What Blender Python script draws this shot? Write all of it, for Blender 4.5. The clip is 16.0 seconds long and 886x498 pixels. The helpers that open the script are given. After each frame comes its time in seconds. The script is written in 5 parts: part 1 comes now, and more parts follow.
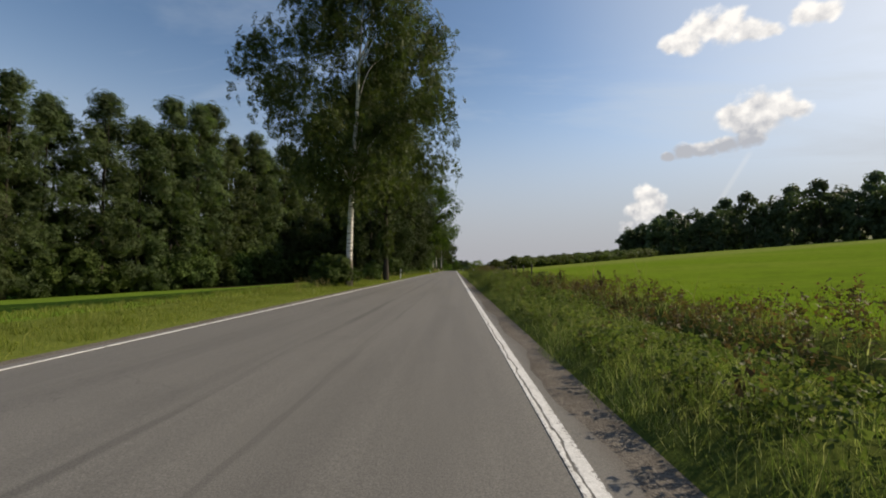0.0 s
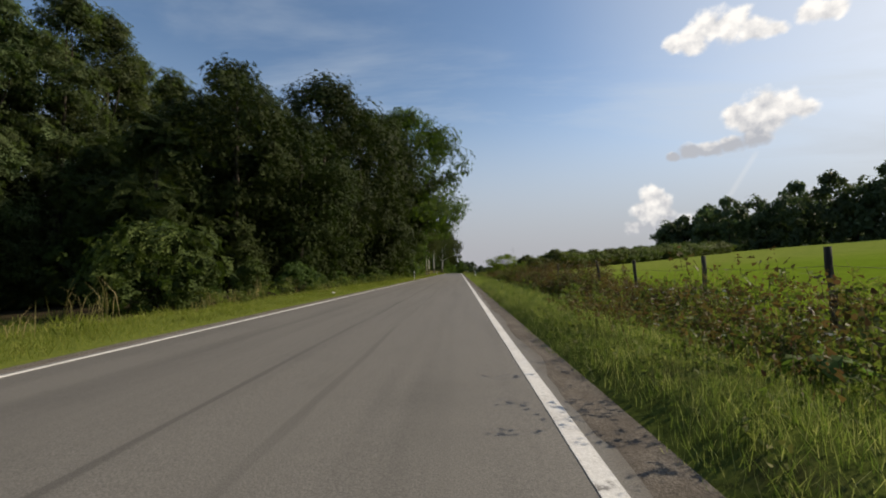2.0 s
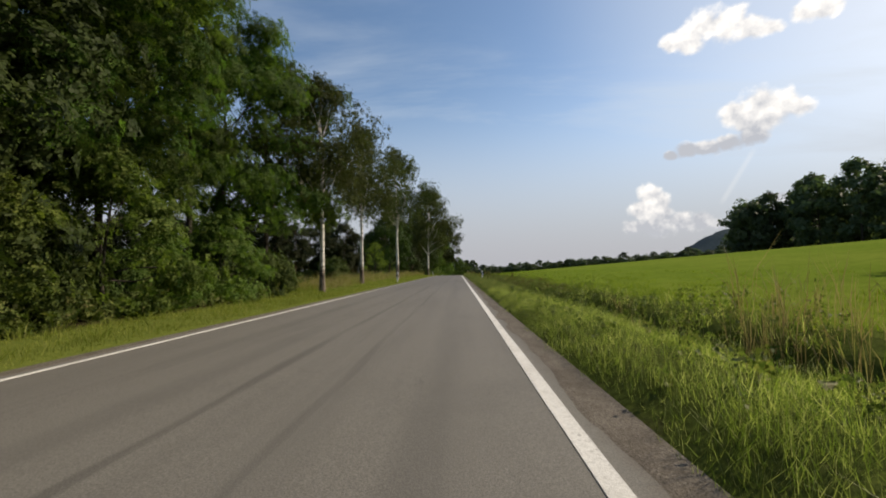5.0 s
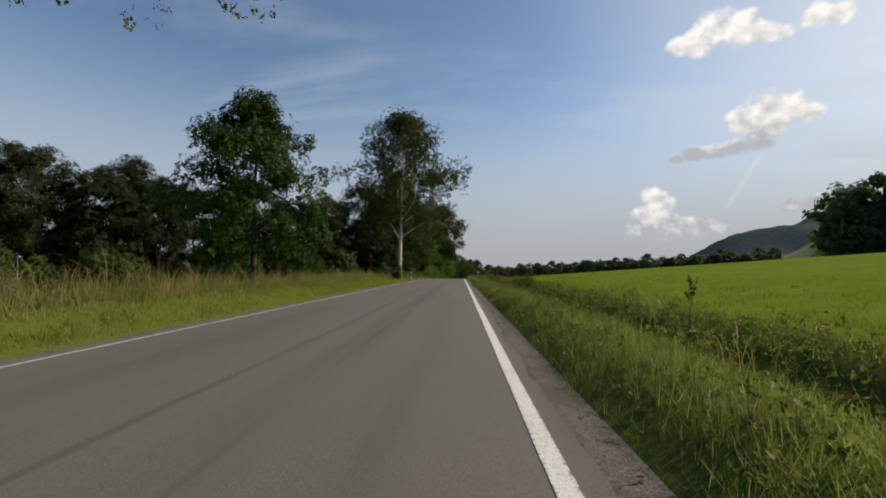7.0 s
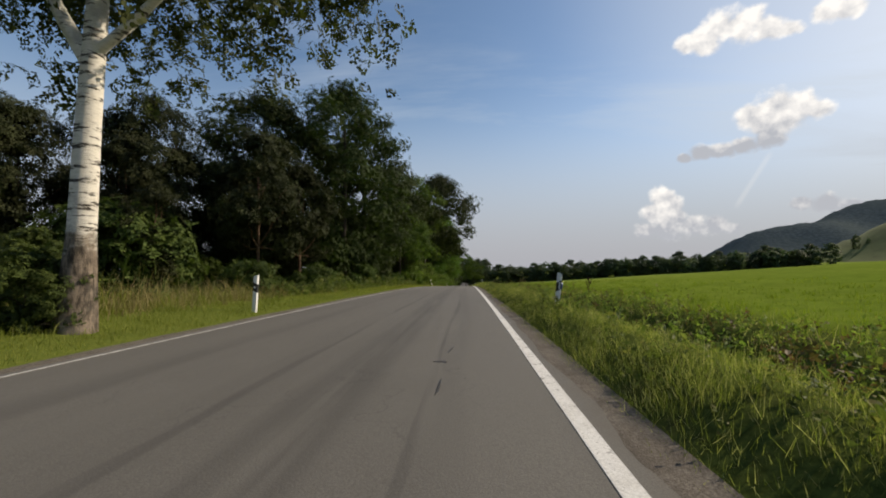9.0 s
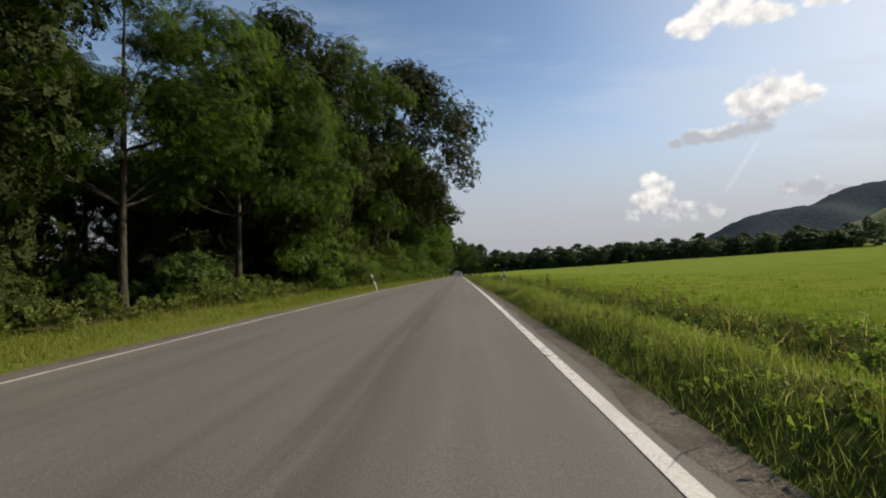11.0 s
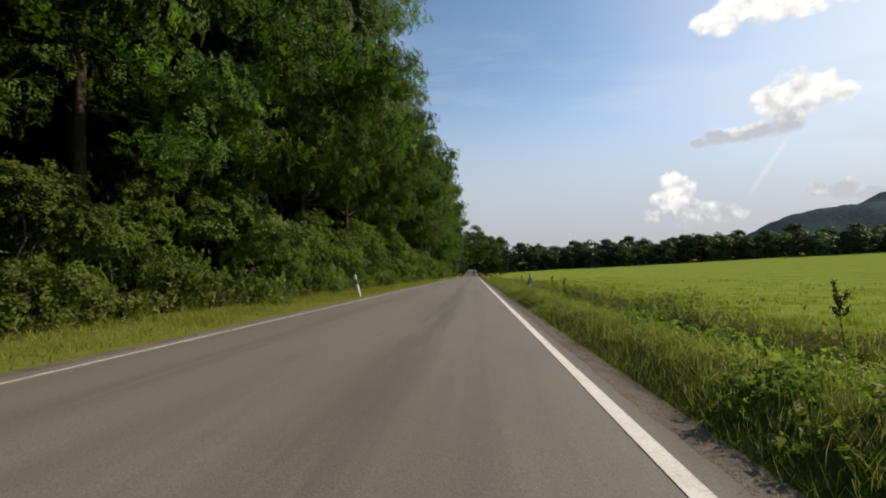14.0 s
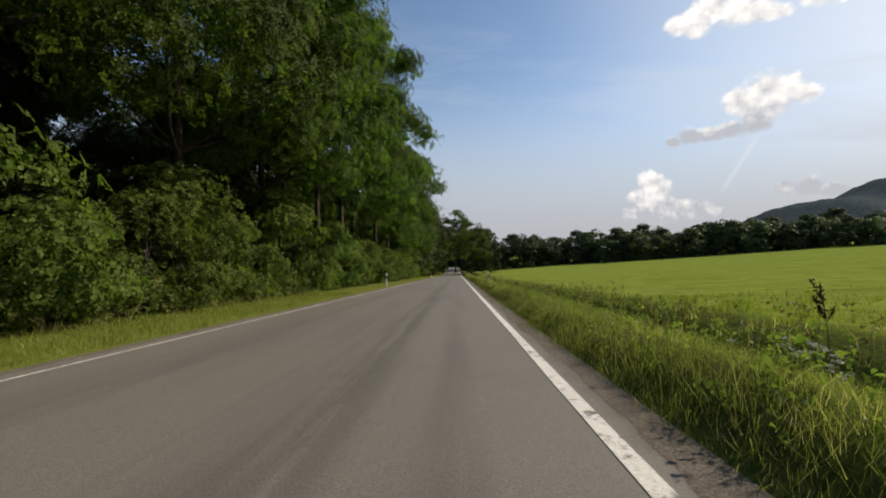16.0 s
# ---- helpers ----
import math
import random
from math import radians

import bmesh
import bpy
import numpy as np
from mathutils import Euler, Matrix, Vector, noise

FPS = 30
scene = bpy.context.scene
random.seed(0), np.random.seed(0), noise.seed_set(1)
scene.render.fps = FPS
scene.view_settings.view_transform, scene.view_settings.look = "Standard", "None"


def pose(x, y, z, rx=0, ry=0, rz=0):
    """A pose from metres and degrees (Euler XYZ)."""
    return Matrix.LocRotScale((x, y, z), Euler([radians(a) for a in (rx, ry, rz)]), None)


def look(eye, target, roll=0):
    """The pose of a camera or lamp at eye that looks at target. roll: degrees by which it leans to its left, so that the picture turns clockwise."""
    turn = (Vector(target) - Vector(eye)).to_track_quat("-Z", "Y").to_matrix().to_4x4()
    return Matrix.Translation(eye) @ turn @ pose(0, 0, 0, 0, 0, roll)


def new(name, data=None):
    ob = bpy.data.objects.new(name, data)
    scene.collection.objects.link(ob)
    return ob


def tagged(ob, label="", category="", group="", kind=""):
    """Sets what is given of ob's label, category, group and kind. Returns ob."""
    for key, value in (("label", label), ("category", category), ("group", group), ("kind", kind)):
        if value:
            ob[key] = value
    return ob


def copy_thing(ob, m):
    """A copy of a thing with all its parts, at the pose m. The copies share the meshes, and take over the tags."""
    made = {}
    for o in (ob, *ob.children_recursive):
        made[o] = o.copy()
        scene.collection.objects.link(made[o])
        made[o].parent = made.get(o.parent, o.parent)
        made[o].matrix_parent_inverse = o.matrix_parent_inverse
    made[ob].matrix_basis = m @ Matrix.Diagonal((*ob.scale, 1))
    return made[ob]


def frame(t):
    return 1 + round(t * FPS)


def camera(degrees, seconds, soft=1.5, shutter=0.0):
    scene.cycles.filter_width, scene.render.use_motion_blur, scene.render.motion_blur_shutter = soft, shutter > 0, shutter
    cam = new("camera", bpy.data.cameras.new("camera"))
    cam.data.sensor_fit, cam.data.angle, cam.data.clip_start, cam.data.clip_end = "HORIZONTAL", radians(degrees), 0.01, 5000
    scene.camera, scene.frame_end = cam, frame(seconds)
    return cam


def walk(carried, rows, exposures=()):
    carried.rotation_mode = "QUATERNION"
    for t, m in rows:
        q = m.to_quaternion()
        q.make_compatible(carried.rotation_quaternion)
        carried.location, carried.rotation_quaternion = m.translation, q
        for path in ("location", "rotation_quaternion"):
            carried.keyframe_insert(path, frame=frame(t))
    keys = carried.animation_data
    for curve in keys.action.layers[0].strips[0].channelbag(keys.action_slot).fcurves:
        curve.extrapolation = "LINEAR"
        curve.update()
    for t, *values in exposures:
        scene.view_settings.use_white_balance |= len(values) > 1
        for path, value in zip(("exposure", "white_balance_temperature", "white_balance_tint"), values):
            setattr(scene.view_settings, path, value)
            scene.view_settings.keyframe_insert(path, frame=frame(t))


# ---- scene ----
cam = camera(97.25, 16.0, soft=1.9)
walk(cam, [
    (0.0, pose(-0.636, -0.66, 1.040, 92.88, 0.48, 1.70)),
    (0.5, pose(-0.597, 9.93, 1.040, 93.41, 1.23, 1.29)),
    (1.0, pose(-0.571, 20.51, 1.040, 93.06, 0.68, 1.84)),
    (1.5, pose(-0.634, 31.09, 1.040, 93.07, 0.26, 2.11)),
    (2.0, pose(-0.690, 41.67, 1.040, 93.19, 0.80, 2.40)),
    (2.5, pose(-0.798, 52.23, 1.040, 93.12, 0.83, 2.87)),
    (3.0, pose(-0.787, 62.76, 1.040, 92.96, 1.89, 1.40)),
    (3.5, pose(-0.762, 73.22, 1.040, 93.30, 1.08, 2.76)),
    (4.0, pose(-0.880, 83.60, 1.040, 93.32, 1.60, 2.65)),
    (6.5, pose(-0.410, 134.95, 1.040, 92.98, 0.46, 1.42)),
    (7.0, pose(-0.496, 144.58, 1.040, 93.19, 0.11, 2.58)),
    (7.5, pose(-0.583, 153.74, 1.040, 93.32, 0.35, 2.66)),
    (8.0, pose(-0.653, 162.61, 1.040, 93.54, 0.25, 2.45)),
    (8.5, pose(-0.552, 171.36, 1.040, 93.38, 0.77, 1.50)),
    (9.0, pose(-0.770, 180.14, 1.034, 93.28, 0.29, 3.50)),
    (9.5, pose(-0.879, 189.07, 1.001, 92.98, 1.59, 2.88)),
    (10.75, pose(-1.020, 212.00, 0.685, 91.41, 1.00, 2.50)),
    (12.0, pose(-1.138, 234.60, 0.010, 91.69, 0.39, 2.07)),
    (12.5, pose(-0.925, 243.97, -0.353, 91.14, -0.06, 1.39)),
    (13.0, pose(-0.763, 253.51, -0.744, 91.24, 1.24, -0.47)),
    (13.5, pose(-0.578, 263.12, -1.139, 91.28, -0.60, 2.94)),
    (14.0, pose(-1.049, 272.74, -1.532, 91.27, 0.09, 4.66)),
    (14.5, pose(-1.352, 282.28, -1.923, 90.97, 2.32, 1.10)),
    (15.0, pose(-0.995, 291.82, -2.315, 90.66, 1.12, 0.02)),
    (15.5, pose(-0.874, 301.36, -2.707, 90.73, -0.05, 2.04)),
    (16.0, pose(-0.935, 310.89, -3.097, 91.03, 0.66, 2.09)),
], exposures=[(0.0, 0.06, 7200, 10), (2.0, 0.08, 7200, 10), (3.0, 0.16, 7200, 10), (4.0, 0.36, 7200, 10), (5.2, 0.18, 7200, 10), (6.5, 0.0, 7200, 10), (8.0, 0.0, 7200, 10), (9.5, 0.11, 7200, 10), (12.0, 0.12, 7200, 10), (12.5, 0.2, 7200, 10), (13.2, 0.33, 7200, 10), (15.0, 0.18, 7200, 10), (16.0, 0.18, 7200, 10)])

# ------------------------------------------------------------ sky and sun
SUN_AZ, SUN_EL = 68.0, 32.0


def heading(az, el):
    a, e = radians(az), radians(el)
    return Vector((math.sin(a) * math.cos(e), math.cos(a) * math.cos(e), math.sin(e)))


class Net:
    """Short hand for shader nodes."""

    def __init__(self, tree):
        self.t = tree
        tree.nodes.clear()

    def n(self, kind, ins=(), **props):
        node = self.t.nodes.new(kind)
        for k, v in props.items():
            setattr(node, k, v)
        for key, v in (ins.items() if isinstance(ins, dict) else enumerate(ins)):
            if v is None:
                continue
            if isinstance(v, bpy.types.NodeSocket):
                self.t.links.new(v, node.inputs[key])
            else:
                node.inputs[key].default_value = v
        return node

    def m(self, op, a, b=None, c=None, clamp=False):
        return self.n("ShaderNodeMath", [a, b, c], operation=op, use_clamp=clamp).outputs[0]

    def v(self, op, a, b=None):
        node = self.n("ShaderNodeVectorMath", [a, b], operation=op)
        return node.outputs["Value"] if op in ("DOT_PRODUCT", "LENGTH") else node.outputs[0]

    def noise(self, vec, scale, detail=4.0, rough=0.55, dist=0.0):
        return self.n("ShaderNodeTexNoise", {"Vector": vec, "Scale": scale, "Detail": detail, "Roughness": rough, "Distortion": dist}).outputs["Fac"]

    def ramp(self, fac, stops):
        node = self.n("ShaderNodeValToRGB", [fac])
        els = node.color_ramp.elements
        while len(els) < len(stops):
            els.new(0.5)
        for e, (p, c) in zip(els, stops):
            e.position, e.color = p, (*c, 1) if len(c) == 3 else c
        return node.outputs[0]

    def mix(self, fac, a, b, blend="MIX"):
        node = self.n("ShaderNodeMix", data_type="RGBA", blend_type=blend)
        for i, v in ((0, fac), (6, a), (7, b)):
            if isinstance(v, bpy.types.NodeSocket):
                self.t.links.new(v, node.inputs[i])
            else:
                node.inputs[i].default_value = (*v, 1) if isinstance(v, tuple) and len(v) == 3 else v
        return node.outputs[2]

    def smooth(self, x, lo, hi):
        return self.n("ShaderNodeMapRange", [x, lo, hi, 0.0, 1.0], interpolation_type="SMOOTHSTEP").outputs[0]


world = bpy.data.worlds.new("sky")
scene.world = world
world.use_nodes = True
w = Net(world.node_tree)
sky = w.n("ShaderNodeTexSky", sky_type="NISHITA", sun_disc=False, sun_elevation=radians(SUN_EL), sun_rotation=radians(SUN_AZ),
          altitude=250, air_density=1.0, dust_density=0.9, ozone_density=2.0).outputs[0]
ray = w.n("ShaderNodeTexCoord").outputs["Generated"]
# cumulus heaps: base and top (degrees of elevation), share of grey, puffs as azimuth, elevation, radius, flatness
HEAPS = [
    (24.4, 29.6, 0.25, [(29.6, 26.6, 1.5, 0.85), (31.4, 26.4, 2.0, 0.9), (33.2, 27.4, 2.4, 0.9), (35.2, 26.9, 2.5, 0.9), (37.2, 25.9, 2.2, 0.75), (39.2, 25.2, 1.5, 0.6)]),
    (24.0, 28.2, 0.2, [(42.2, 25.7, 1.6, 0.85), (43.8, 25.3, 1.6, 0.7)]),
    (13.6, 20.4, 0.5, [(35.6, 17.2, 2.0, 1.0), (37.6, 17.8, 2.4, 1.0), (39.6, 17.4, 2.1, 1.0), (41.0, 16.7, 1.5, 0.8), (38.2, 16.2, 2.3, 0.8), (36.2, 16.0, 1.6, 0.8)]),
    (13.0, 17.0, 1.2, [(37.0, 14.6, 1.8, 0.7), (34.8, 14.3, 1.8, 0.65), (32.6, 14.1, 1.8, 0.6), (30.4, 14.2, 1.5, 0.75), (28.7, 13.8, 1.0, 0.7)]),
    (3.4, 11.0, 0.9, [(26.0, 9.2, 1.8, 1.0), (27.3, 8.2, 1.6, 1.0), (25.2, 7.3, 1.8, 1.0), (27.4, 6.6, 2.0, 1.0), (24.2, 5.2, 1.6, 0.8), (26.6, 4.9, 2.0, 0.8), (29.4, 5.6, 2.0, 0.9), (31.6, 5.6, 1.6, 0.9), (33.2, 4.9, 1.2, 0.7)]),
    (5.9, 9.6, 1.1, [(39.4, 7.2, 1.4, 0.7), (41.2, 7.0, 1.8, 0.7), (43.0, 6.4, 1.4, 0.6)]),
]
sunward = heading(SUN_AZ, SUN_EL) * 0.012 + Vector((0, 0, 0.012))
soft_lobes = w.n("ShaderNodeTexNoise", {"Vector": ray, "Scale": 20.0, "Detail": 2.0, "Roughness": 0.5}).outputs["Fac"]
fine = lambda at: w.n("ShaderNodeTexNoise", {"Vector": at, "Scale": 42.0, "Detail": 5.0, "Roughness": 0.5}).outputs["Fac"]
lobes = fine(ray)
lit = w.m("SUBTRACT", lobes, fine(w.v("ADD", ray, tuple(sunward))))
tall_up = w.n("ShaderNodeSeparateXYZ", [ray]).outputs[2]
body, grey = None, None
for base, crest, g, puffs in HEAPS:
    whole = None
    for az, el, r, squash in puffs:
        c = heading(az, el)
        right = heading(az + 90, 0)
        top = right.cross(c)
        lean = math.atan(math.tan(radians(el)) * math.sin(radians(az)))
        right, top = right * math.cos(lean) - top * math.sin(lean), top * math.cos(lean) + right * math.sin(lean)
        # the side and the height of the ray in the puff; far behind it counts as far off
        u = w.m("DIVIDE", w.v("DOT_PRODUCT", ray, tuple(right)), math.sin(radians(r)))
        h = w.m("DIVIDE", w.v("DOT_PRODUCT", ray, tuple(top)), math.sin(radians(r * squash)))
        gone = w.m("MULTIPLY", w.m("LESS_THAN", w.v("DOT_PRODUCT", ray, tuple(c)), 0.5), 99.0)
        d = w.m("SUBTRACT", 1.0, w.m("SQRT", w.m("ADD", w.m("ADD", w.m("MULTIPLY", u, u), w.m("MULTIPLY", h, h)), gone)))
        whole = d if whole is None else w.n("ShaderNodeMath", [whole, d, 0.25], operation="SMOOTH_MAX").outputs[0]
    low = w.n("ShaderNodeMapRange", [tall_up, math.sin(radians(crest)), math.sin(radians(base)), 0.0, 1.0]).outputs[0]
    s = w.m("MULTIPLY", w.m("MULTIPLY", low, g), w.smooth(whole, -0.5, 0.35))
    body = whole if body is None else w.m("MAXIMUM", body, whole)
    grey = s if grey is None else w.m("MAXIMUM", grey, s)
edge = w.m("ADD", body, w.m("ADD", w.m("MULTIPLY", w.m("SUBTRACT", soft_lobes, 0.5), 0.8), w.m("MULTIPLY", w.m("SUBTRACT", lobes, 0.5), 0.95)))
cover = w.m("MULTIPLY", w.smooth(edge, 0.02, 0.5), w.smooth(body, -0.55, 0.0))
shade = w.m("SUBTRACT", w.m("ADD", w.m("MULTIPLY", grey, 1.35), w.m("MULTIPLY", w.smooth(edge, 0.3, 1.1), 0.12)), w.m("MULTIPLY", lit, 1.6), clamp=True)
# thin high veil, drawn out in streaks, thicker towards the sun and the horizon
flat = w.v("DIVIDE", ray, w.n("ShaderNodeCombineXYZ", [w.m("ADD", w.m("ABSOLUTE", w.n("ShaderNodeSeparateXYZ", [ray]).outputs[2]), 0.12)] * 3).outputs[0])
drawn = w.n("ShaderNodeMapping", {"Vector": flat, "Rotation": (0, 0, radians(-28)), "Scale": (0.5, 1.9, 1.0)}).outputs[0]
streak = w.m("MULTIPLY", w.smooth(w.noise(drawn, 1.1, 6.0, 0.6, 0.4), 0.42, 0.75), 0.75)
near_sun = w.smooth(w.v("DOT_PRODUCT", ray, tuple(heading(SUN_AZ, SUN_EL))), 0.66, 1.0)
up = w.n("ShaderNodeSeparateXYZ", [ray]).outputs[2]
haze = w.m("MULTIPLY", w.smooth(w.m("MULTIPLY", up, -1.0), -0.50, 0.02), 0.66)
veil = w.m("MAXIMUM", w.m("ADD", w.m("MULTIPLY", near_sun, 0.6), w.m("MULTIPLY", streak, 0.45)), haze, clamp=True)
sky = w.n("ShaderNodeHueSaturation", {"Hue": 0.5, "Saturation": 1.1, "Value": 1.45, "Color": sky}).outputs[0]
sky = w.mix(veil, sky, (5.9, 6.8, 8.0))
low_haze = w.m("MULTIPLY", w.smooth(w.m("MULTIPLY", up, -1.0), -0.38, 0.0), 0.92)
sky = w.mix(low_haze, sky, (3.9, 4.15, 5.0))
cloud = w.mix(shade, (10.3, 10.4, 10.7), (4.6, 5.0, 5.9))
# fading contrail
d1, d2 = heading(37.2, 13.3), heading(33.5, 7.1)
across = w.m("ABSOLUTE", w.v("DOT_PRODUCT", ray, tuple(d1.cross(d2).normalized())))
along = w.v("DOT_PRODUCT", ray, tuple((d1 + d2).normalized()))
trail = w.m("MULTIPLY", w.m("MULTIPLY", w.smooth(across, 0.007, 0.001), w.smooth(along, math.cos(radians(3.7)), math.cos(radians(2.4)))), 0.15)
sky = w.mix(trail, sky, (9.5, 9.6, 9.8))
sky = w.mix(w.m("MULTIPLY", cover, 0.96), sky, cloud)
back = w.n("ShaderNodeBackground", [sky, 0.095])
w.t.links.new(back.outputs[0], w.n("ShaderNodeOutputWorld").inputs[0])

lamp = bpy.data.lights.new("sun", "SUN")
lamp.energy, lamp.angle, lamp.color = 5.0, radians(0.6), (1.0, 0.90, 0.75)
sun = new("sun", lamp)
sun.matrix_world = look(heading(SUN_AZ, SUN_EL) * 300, (0, 0, 0))


# ------------------------------------------------------------ materials
def material(name):
    m = bpy.data.materials.new(name)
    m.use_nodes = True
    return m, Net(m.node_tree)


def finish(net, shader, bump=None, strength=0.3, distance=0.02):
    if bump is not None:
        b = net.n("ShaderNodeBump", {"Strength": strength, "Distance": distance, "Height": bump}).outputs[0]
        net.t.links.new(b, shader.inputs["Normal"])
    net.t.links.new(shader.outputs[0], net.n("ShaderNodeOutputMaterial").inputs[0])


def principled(net, color, rough=0.7, spec=0.4, metal=0.0):
    return net.n("ShaderNodeBsdfPrincipled", {"Base Color": color if not isinstance(color, tuple) else (*color, 1), "Roughness": rough,
                                              "Specular IOR Level": spec, "Metallic": metal})


def plain(name, color, rough=0.6, spec=0.4, metal=0.0, grain=20.0, amount=0.25):
    m, n = material(name)
    pos = n.n("ShaderNodeTexCoord").outputs["Object"]
    a = n.noise(pos, grain, 5, 0.6)
    dark = tuple(c * (1 - amount) for c in color)
    col = n.mix(n.smooth(a, 0.3, 0.7), dark, color)
    col = n.mix(n.m("MULTIPLY", n.smooth(n.noise(pos, grain * 0.17, 3), 0.5, 0.8), 0.35), col, tuple(c * 0.6 for c in color))
    finish(n, principled(n, col, rough, spec, metal), a, 0.25, 0.01)
    return m


def leafy(name, colors, through_light=0.28, rough=0.6, patch=0.25, cut=None):
    """Foliage: every leaf its own tint, every plant a little lighter or darker. cut: leaflets to the metre and their
    share of the space, where one spray of the mesh stands for several leaflets with gaps between."""
    m, n = material(name)
    geo = n.n("ShaderNodeNewGeometry").outputs
    pos = n.n("ShaderNodeTexCoord").outputs["Object"]
    tint = geo["Random Per Island"]
    if cut:
        cell = n.n("ShaderNodeTexVoronoi", {"Vector": pos, "Scale": cut[0], "Randomness": 1.0}).outputs
        one = n.n("ShaderNodeSeparateColor", [cell["Color"]]).outputs
        tint = n.m("ADD", n.m("MULTIPLY", tint, 0.45), n.m("MULTIPLY", one[0], 0.55))
    stops = [(i / (len(colors) - 1), c) for i, c in enumerate(colors)]
    col = n.ramp(tint, stops)
    col = n.mix(n.m("MULTIPLY", n.smooth(n.noise(pos, patch, 3), 0.35, 0.7), 0.5), col, tuple(c * 0.62 for c in colors[0]))
    own = n.n("ShaderNodeObjectInfo").outputs["Random"]
    col = n.n("ShaderNodeHueSaturation", {"Hue": n.m("MULTIPLY_ADD", own, 0.03, 0.485), "Saturation": 1.0,
                                          "Value": n.m("MULTIPLY_ADD", own, 0.4, 0.8), "Color": col}).outputs[0]
    front = principled(n, col, rough, 0.09)
    back_ = n.n("ShaderNodeBsdfTranslucent", {"Color": n.mix(1.0, col, (1.4, 1.6, 0.9), "MULTIPLY")})
    if cut:
        tip = n.v("NORMALIZE", n.v("ADD", geo["Normal"], n.v("MULTIPLY", n.v("SUBTRACT", cell["Color"], (0.5, 0.5, 0.5)), (1.3, 1.3, 1.3))))
        n.t.links.new(tip, front.inputs["Normal"])
    last = n.n("ShaderNodeMixShader", [through_light, front.outputs[0], back_.outputs[0]])
    if cut:
        gap = n.m("GREATER_THAN", cell["Distance"], n.m("MULTIPLY_ADD", one[1], 0.16, cut[1] - 0.08))
        last = n.n("ShaderNodeMixShader", [gap, last.outputs[0], n.n("ShaderNodeBsdfTransparent").outputs[0]])
    n.t.links.new(last.outputs[0], n.n("ShaderNodeOutputMaterial").inputs[0])
    return m


LEAF_OAK = leafy("oak_leaves", [(0.018, 0.027, 0.008), (0.029, 0.042, 0.011), (0.050, 0.065, 0.016)], 0.25, cut=(13.0, 0.58))
LEAF_WOOD = leafy("wood_leaves", [(0.020, 0.040, 0.009), (0.054, 0.092, 0.018), (0.125, 0.165, 0.036)], 0.5, cut=(16.0, 0.53))
LEAF_HAZEL = leafy("hazel_leaves", [(0.036, 0.062, 0.013), (0.080, 0.120, 0.024), (0.155, 0.190, 0.046)], 0.45, cut=(24.0, 0.55))
LEAF_BIRCH = leafy("birch_leaves", [(0.026, 0.038, 0.012), (0.046, 0.060, 0.018), (0.074, 0.082, 0.026), (0.052, 0.064, 0.024)], 0.32, cut=(15.0, 0.52))
LEAF_POPLAR = leafy("poplar_leaves", [(0.046, 0.064, 0.028), (0.072, 0.096, 0.040), (0.112, 0.138, 0.062)], 0.4, cut=(9.0, 0.50))
LEAF_PINE = leafy("pine_needles", [(0.020, 0.026, 0.011), (0.030, 0.037, 0.015), (0.047, 0.053, 0.020)], 0.15, cut=(10.0, 0.46))
LEAF_MAPLE = leafy("maple_leaves", [(0.020, 0.043, 0.010), (0.034, 0.068, 0.013), (0.060, 0.105, 0.019)], cut=(8.0, 0.52))
LEAF_BUSH = leafy("bush_leaves", [(0.030, 0.050, 0.014), (0.056, 0.086, 0.022), (0.100, 0.136, 0.034)], cut=(14.0, 0.56))
LEAF_YELLOW = leafy("young_leaves", [(0.085, 0.125, 0.020), (0.13, 0.175, 0.027), (0.18, 0.215, 0.036)], 0.4, cut=(16.0, 0.55))
LEAF_ROSE = leafy("briar_leaves", [(0.062, 0.088, 0.016), (0.110, 0.138, 0.024), (0.170, 0.190, 0.042)], 0.5, cut=(24.0, 0.5))
LEAF_WILLOW = leafy("willow_leaves", [(0.060, 0.080, 0.022), (0.086, 0.108, 0.030), (0.116, 0.134, 0.042)], 0.42, cut=(13.0, 0.62))
LEAF_FAR = leafy("far_leaves", [(0.044, 0.064, 0.034), (0.062, 0.086, 0.044), (0.084, 0.108, 0.054)], 0.35, patch=0.12)
GRASS = leafy("grass", [(0.056, 0.084, 0.021), (0.108, 0.136, 0.036), (0.178, 0.192, 0.064), (0.34, 0.31, 0.18)], 0.48, 0.5, patch=0.9)
GRASS_LIGHT = leafy("light_grass", [(0.078, 0.108, 0.022), (0.150, 0.178, 0.038), (0.235, 0.245, 0.075), (0.40, 0.37, 0.20)], 0.5, 0.5, patch=0.9)
GRASS_SUN = leafy("far_verge_grass", [(0.112, 0.128, 0.020), (0.152, 0.163, 0.030), (0.205, 0.195, 0.056)], 0.4, 0.5, patch=0.6)
GRASS_FIELD = leafy("meadow_grass", [(0.105, 0.155, 0.014), (0.135, 0.180, 0.020), (0.175, 0.205, 0.032)], 0.4, patch=0.1)
STRAW = leafy("dry_grass", [(0.16, 0.15, 0.06), (0.24, 0.20, 0.09), (0.32, 0.26, 0.13), (0.14, 0.15, 0.04)], 0.35, patch=0.5)
SEEDS = leafy("seeding_grass", [(0.15, 0.10, 0.065), (0.21, 0.15, 0.10), (0.27, 0.20, 0.14), (0.17, 0.16, 0.07)], 0.35, patch=0.5)
